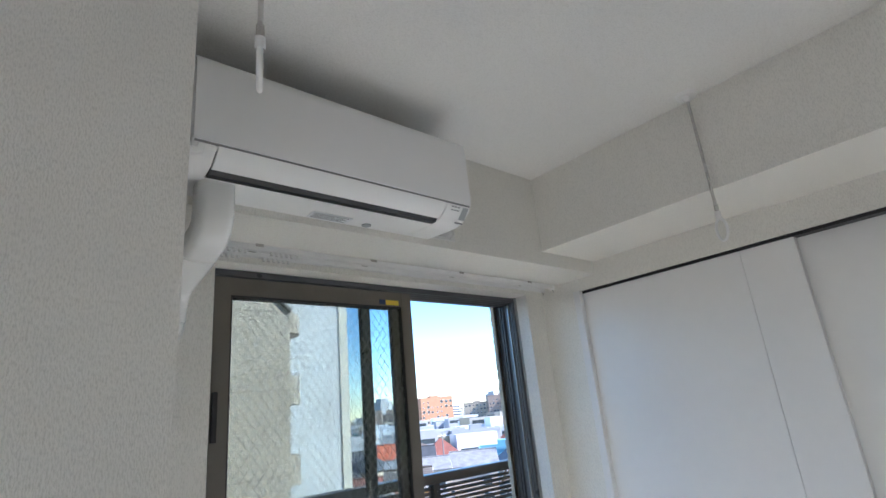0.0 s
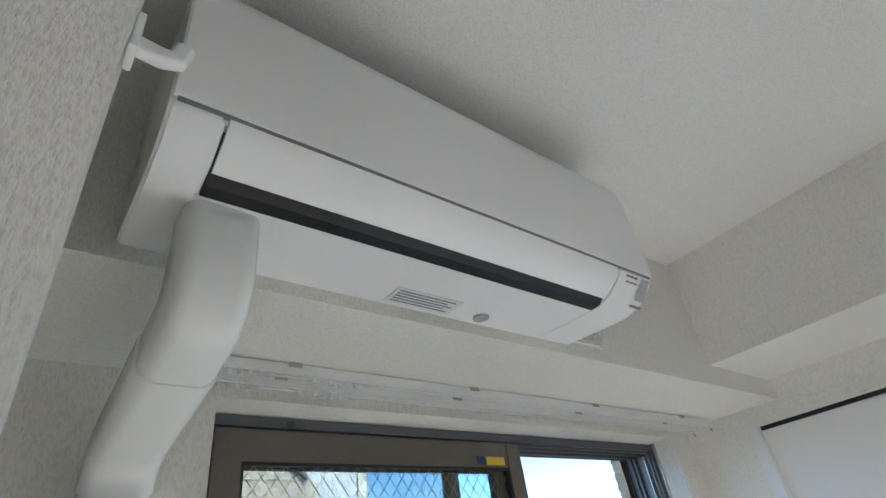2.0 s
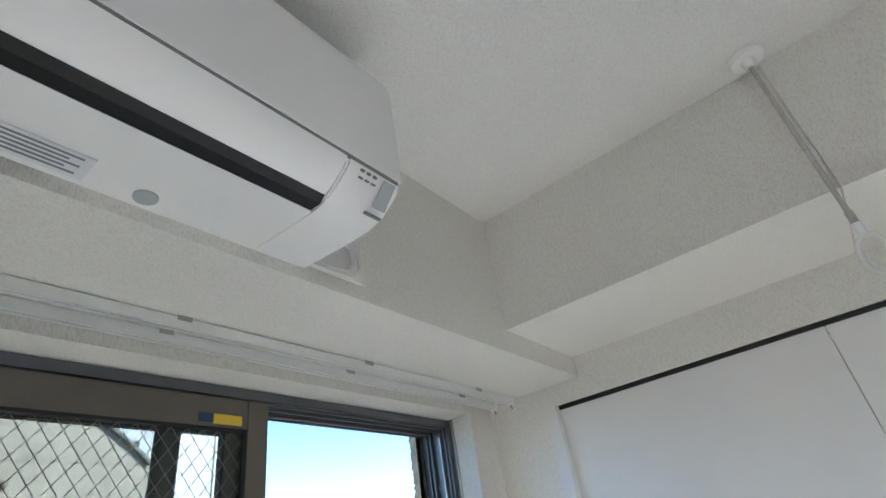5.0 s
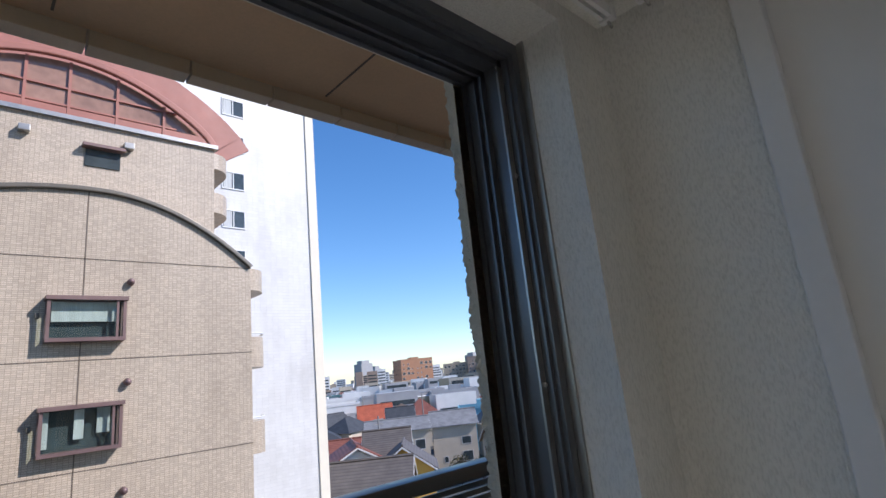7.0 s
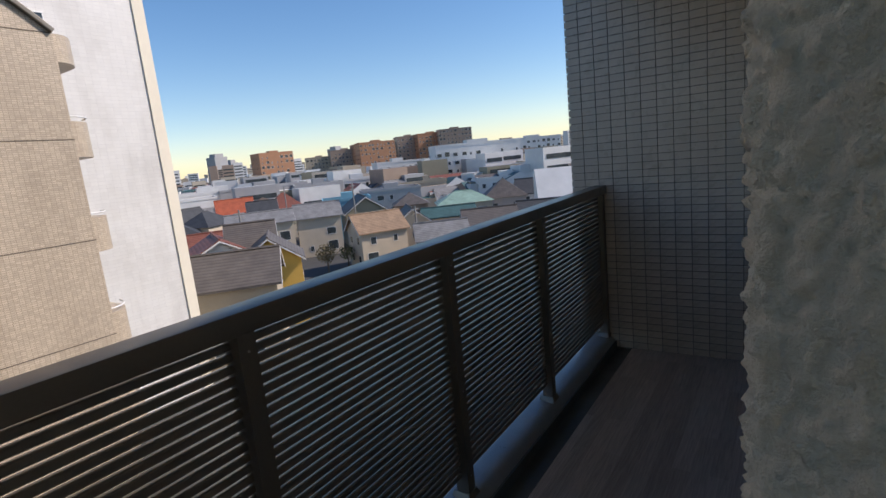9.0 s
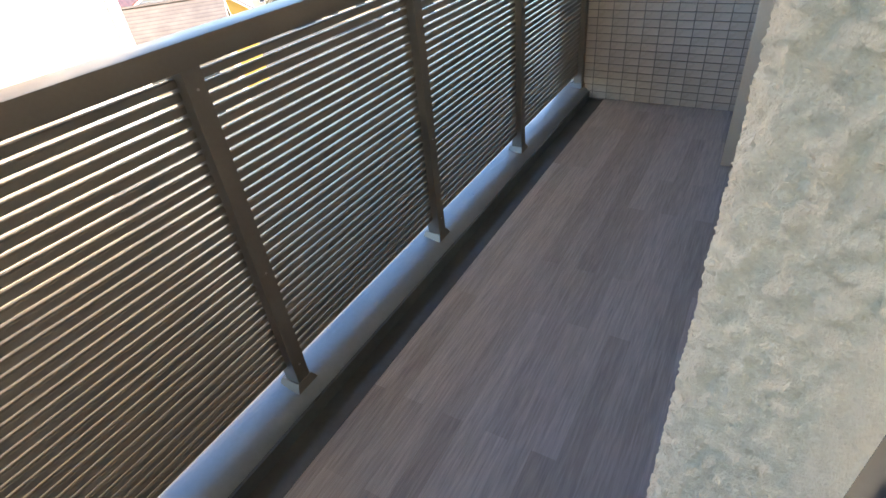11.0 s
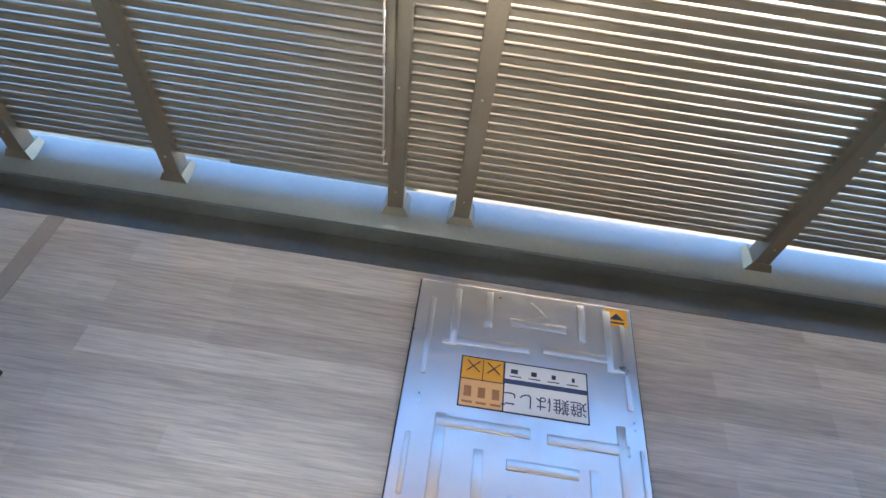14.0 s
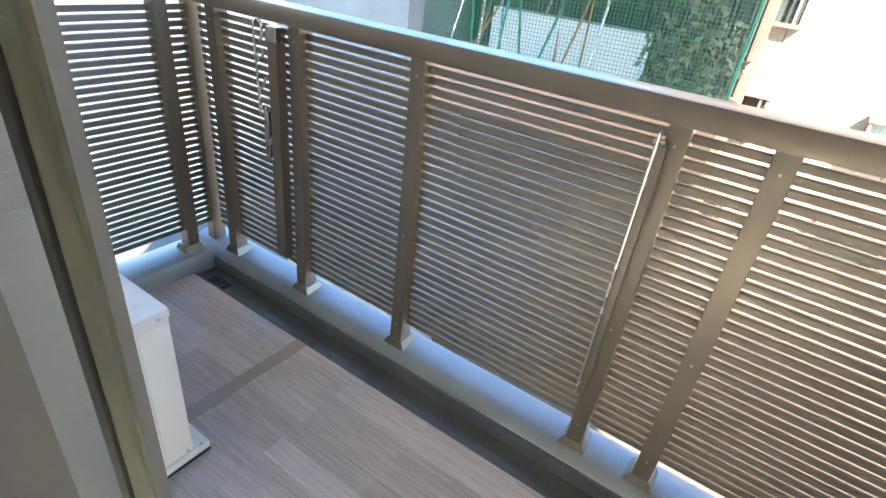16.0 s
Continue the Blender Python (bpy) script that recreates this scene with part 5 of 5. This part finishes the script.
for az, dist, w, d, turn, eave, ridge, wall, roof, kind, lab in TOWN:
    if dist < 66:
        az, eave, ridge = az - 1.7, eave + 2.3, ridge + 2.3
    elif dist < 160:
        az, eave, ridge = az - 1.0, eave + 0.6, ridge + 0.6
    hx, hy = place(az, dist)
    if kind != "flat":
        w, d = w * 0.84, d * 0.84
    elif dist > 380:
        eave *= 0.88
    house(hx, hy, w, d, turn, eave, ridge, W[wall], roof, kind, lab, "apartment_block" if kind == "flat" else "house")


# far town as one mass of many small buildings
def far_town():
    rng = random.Random(5)
    mats = [W[k] for k in ("white", "cream", "tan", "grey", "olive", "pinkbrown")] + [R_DARK, R_BROWN, R_GREY, R_RED, R_TEAL, M_LEAF, M_DARKGLASS_ROOM]
    vs, fs, mi = [], [], []
    for k in range(7500):
        az = rng.uniform(-20, 88)
        d = 135 + (rng.random() ** 1.8) * 1900
        if d < 220 and rng.random() < 0.3:
            continue
        x, y = place(az, d)
        w, dp = rng.uniform(5, 11), rng.uniform(5, 9)
        h = rng.uniform(5, 8.5) if rng.random() < 0.8 else rng.uniform(9, 15)
        if d > 500 and rng.random() < 0.10:
            h, w = rng.uniform(14, 30), w * 1.5
        t = radians(rng.choice((-36, -30, 54, -45)) + rng.uniform(-6, 6))
        c, s = math.cos(t), math.sin(t)
        b = len(vs)
        gable = h < 8.5 and rng.random() < 0.75
        rise = rng.uniform(1.2, 2.4) if gable else 0.0
        for px, py, pz in ((-w, -dp, 0), (w, -dp, 0), (w, dp, 0), (-w, dp, 0), (-w, -dp, h), (w, -dp, h), (w, dp, h), (-w, dp, h), (-w, 0, h + rise), (w, 0, h + rise)):
            px, py = px / 2, py / 2
            vs.append((x + px * c - py * s, y + px * s + py * c, GROUND + pz))
        wm, rm = rng.randrange(6) if rng.random() > 0.35 else 0, 6 + rng.randrange(5) if gable else rng.choice((8, 8, 0, 3))
        fs += [(b, b + 1, b + 5, b + 4), (b + 2, b + 3, b + 7, b + 6)]
        mi += [wm, wm]
        if gable:
            fs += [(b + 1, b + 2, b + 6, b + 9, b + 5), (b + 3, b, b + 4, b + 8, b + 7), (b + 4, b + 5, b + 9, b + 8), (b + 6, b + 7, b + 8, b + 9)]
            mi += [wm, wm, rm, rm]
        else:
            fs += [(b + 1, b + 2, b + 6, b + 5), (b + 3, b, b + 4, b + 7), (b + 4, b + 5, b + 6, b + 7)]
            mi += [wm, wm, rm]
            if d < 900:
                for fl in range(int(h // 2.8)):
                    z = GROUND + 1 + fl * 2.8
                    q = len(vs)
                    for px, pz in ((-w * .42, z), (w * .42, z), (w * .42, z + 1.1), (-w * .42, z + 1.1)):
                        py = -dp / 2 - 0.1
                        vs.append((x + px * c - py * s, y + px * s + py * c, pz))
                    fs.append((q, q + 1, q + 2, q + 3))
                    mi.append(12)
    me = bpy.data.meshes.new("distant_town")
    me.from_pydata(vs, [], fs)
    for m in mats:
        me.materials.append(m)
    me.polygons.foreach_set("material_index", mi)
    me.update()
    return tagged(new("distant_town", me), "far town of low houses and small blocks", "town", kind="stuff")


far_town()
for az, d, w, h in ((31.7, 900, 22, 46), (33.0, 1000, 14, 38), (35.5, 1100, 22, 34), (43.4, 1200, 26, 52)):
    x, y = place(az, d)
    t = thing("high_rise", (x, y, GROUND), "hazy grey far-off high-rise tower block", "high-rise", "far high-rises")
    part("shaft", box(x - w / 2, x + w / 2, y - w / 2, y + w / 2, GROUND, GROUND + h), W["grey"], t)
    part("crown", box(x - w / 3, x + w / 3, y - w / 3, y + w / 3, GROUND + h, GROUND + h + 5), W["grey"], t)


def leaf_crown(parent, name, centre, radius, count, seed, material, size):
    rng = random.Random(seed)
    vs, fs = [], []
    for k in range(count):
        v = Vector((rng.gauss(0, 1), rng.gauss(0, 1), rng.gauss(0, 1))).normalized() * (rng.random() ** 0.4)
        p = Vector(centre) + Vector((v.x * radius[0], v.y * radius[1], v.z * radius[2]))
        a = Vector((rng.uniform(-1, 1), rng.uniform(-1, 1), rng.uniform(-1, 1))).normalized() * size * rng.uniform(.6, 1.3)
        b = a.cross(Vector((rng.uniform(-1, 1), rng.uniform(-1, 1), rng.uniform(-1, 1)))).normalized() * size * 0.5
        q = len(vs)
        vs += [p - a, p + b, p + a, p - b]
        fs.append((q, q + 1, q + 2, q + 3))
    me = bpy.data.meshes.new(name)
    me.from_pydata([tuple(v) for v in vs], [], fs)
    me.materials.append(material)
    ob = new(name, me)
    ob.parent = parent
    ob.matrix_parent_inverse = Matrix.Translation(-parent.location)
    return ob


def tree(x, y, h, r, seed, material, base=GROUND):
    t = thing("tree", (x, y, base), "bushy evergreen tree between the houses" if material is M_LEAF else "half-bare tree with dry olive leaves", "tree", "trees")
    rng = random.Random(seed)
    bm = cyl((x, y, base), (x, y, base + h * .6), r * .10, 8, r * .05)
    for k in range(6):
        a, u = rng.uniform(0, 6.28), rng.uniform(.35, .6)
        bm_cyl(bm, (x, y, base + h * u), (x + math.cos(a) * r * .7, y + math.sin(a) * r * .7, base + h * (u + rng.uniform(.15, .35))), r * .04, 6, r * .01)
    part("trunk", bm, M_BARK, t)
    leaf_crown(t, "crown", (x, y, base + h * .68), (r, r, h * .34), 500, seed, material, r * .12)


for i, (az, d, h, r) in enumerate(((41.0, 78, 4.5, 1.6), (43.2, 80, 3.6, 1.3), (55.5, 150, 6, 4), (53.5, 155, 5, 3.5), (38.0, 128, 6, 2.4), (61, 120, 6, 2.6), (33, 125, 5, 2.2), (45, 230, 9, 5), (50, 250, 10, 6), (41, 240, 10, 6), (55, 240, 9, 5))):
    tx, ty = place(az, d)
    tree(tx, ty, h, r, i + 3, M_LEAF if i % 3 else M_DRYLEAF)
for az, d, h in ((32.9, 74, 11.0), (44.6, 98, 12.0), (37.6, 120, 12.0), (51.0, 72, 9.0)):
    ux, uy = place(az, d)
    u = thing("utility_pole", (ux, uy, GROUND), "grey concrete utility pole with cross-arms", "utility pole", "utility poles")
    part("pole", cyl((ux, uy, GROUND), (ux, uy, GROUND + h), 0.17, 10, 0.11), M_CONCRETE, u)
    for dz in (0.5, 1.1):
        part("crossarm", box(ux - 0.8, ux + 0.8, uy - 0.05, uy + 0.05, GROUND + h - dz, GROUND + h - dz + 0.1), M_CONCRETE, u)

# glass-roofed white studio by the railing's end
gx, gy = place(68.5, 95)
st = thing("studio_house", (gx, gy, GROUND), "pale blue-white house with a sloping glazed front", "house")
bm = prism([(-6, 0), (6, 0), (6, 11), (2, 11.4), (-3.2, 5.0), (-6, 4.6)], "x", -7, 7)
bmesh.ops.transform(bm, matrix=pose(gx, gy, GROUND, 0, 0, -62), verts=bm.verts)
part("wall", bm, W["white"], st)
for k in range(5):
    bm = bmesh.new()
    bm_box(bm, -6.4 + k * 2.6, -4.1 + k * 2.6, -2.9, 1.9, -0.04, 0.05)
    bmesh.ops.transform(bm, matrix=pose(gx, gy, GROUND, 0, 0, -62) @ pose(0, 0, 8.15, 0, 0, 0) @ Matrix.Rotation(math.atan2(6.4, 5.2), 4, "X") @ Matrix.Diagonal((1, 1.5, 1, 1)), verts=bm.verts)
    part("pane", bm, M_DARKGLASS_ROOM, st)

# ---- netted plot and concrete wall seen over the railing ----
NY = 12.0
cw = thing("concrete_wall_block", (-10.5, NY, GROUND), "plain grey concrete neighbouring building", "building")
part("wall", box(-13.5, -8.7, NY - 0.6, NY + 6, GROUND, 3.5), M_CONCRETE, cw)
plot = thing("netted_plot", (-5, NY, GROUND), "old building side draped with a green safety net", "net enclosure")
bm = bmesh.new()
for k in range(60):
    bm_box(bm, -8.7 + k * 0.122, -8.62 + k * 0.122, NY + 2.36, NY + 2.42, -0.95, 3.0, 0.01)
part("corrugated_sheet", bm, M_SHEET_SHADED, plot, "weathered corrugated sheet, darkened for the shade behind the net")
part("back_wall", box(-8.7, -1.4, NY + 2.42, NY + 3.0, GROUND, 3.0), M_SHEET_SHADED, plot)
# added slab, never in view, that keeps sun off the sheet below
part("added_shade_roof", box(-8.7, -1.4, NY + 0.5, NY + 2.36, 2.9, 3.02), M_SHEET_SHADED, plot)
part("roof_deck", box(-8.7, -1.3, NY - 0.15, NY + 2.4, -2.3, -0.95), W["brick"], plot, "brick parapet")
part("shed", box(-7.6, -3.6, NY + 1.6, NY + 2.3, -0.95, 0.1), W["white"], plot)
bm = bmesh.new()
for k in range(92):
    bm_box(bm, -8.65 + k * 0.08, -8.642 + k * 0.08, NY - 0.004, NY + 0.004, -0.95, 2.6)
for k in range(45):
    bm_box(bm, -8.65, -1.35, NY - 0.004, NY + 0.004, -0.92 + k * 0.08, -0.912 + k * 0.08)
part("net", bm, M_NET, plot, "green safety net")
part("net_edge", boxes((-1.40, -1.34, NY - 0.02, NY + 0.02, -0.95, 2.6)), M_NET, plot)
rng = random.Random(11)
for k in range(14):
    xa = rng.uniform(-8.3, -1.7)
    part("pole", cyl((xa, NY + rng.uniform(.4, 1.8), -0.95), (xa + rng.uniform(-.8, .8), NY + rng.uniform(.4, 1.8), rng.uniform(0.6, 2.4)), 0.03, 8), (M_RUST, M_STEEL, M_NET)[k % 3], plot)
ivy = thing("plot_shrubs", (-3.2, NY + 1.0, -0.95), "tangled shrubs behind the net", "shrub")
leaf_crown(ivy, "foliage", (-2.4, NY + 1.0, -0.1), (1.1, 0.6, 1.2), 700, 3, M_DRYLEAF, 0.12)
leaf_crown(ivy, "foliage", (-5.0, NY + 1.3, 1.3), (3.4, 0.6, 0.8), 1500, 4, M_LEAF, 0.12)
sc = thing("rusty_pipe", (-1.0, NY + 4, GROUND), "rusty vertical pipe with a bracket", "pipe")
part("pipe", cyl((-1.5, FY - 0.2, GROUND), (-1.5, FY - 0.2, 1.2), 0.05, 8), M_RUST, sc)
part("bracket", cyl((-1.9, FY - 0.2, -0.7), (-0.9, FY - 0.2, -0.7), 0.03, 8), M_RUST, sc)

# ---- small wall tiles, last ----
tile_me = mesh_of("tile", box(-0.006, 0.0, -0.0475, 0.0475, -0.0225, 0.0225, 0.0015), M_TILE)
wall_end = bpy.data.objects["wall_end"]
COLS, ROWS = 12, 25
rest = bmesh.new()
for r in range(54):
    for c in range(13):
        y, z = 0.665 + c * 0.1, DECK + 0.026 + r * 0.05
        if r < ROWS and c < COLS:
            t = new("tile", tile_me)
            t.parent = wall_end
            t.location = (END_X, y, z)
        else:
            bm_box(rest, END_X - 0.006, END_X, y - 0.0475, y + 0.0475, z - 0.0225, z + 0.0225)
tagged(part("upper_tiles", rest, M_TILE, wall_end), "upper rows of small beige tiles", kind="stuff")
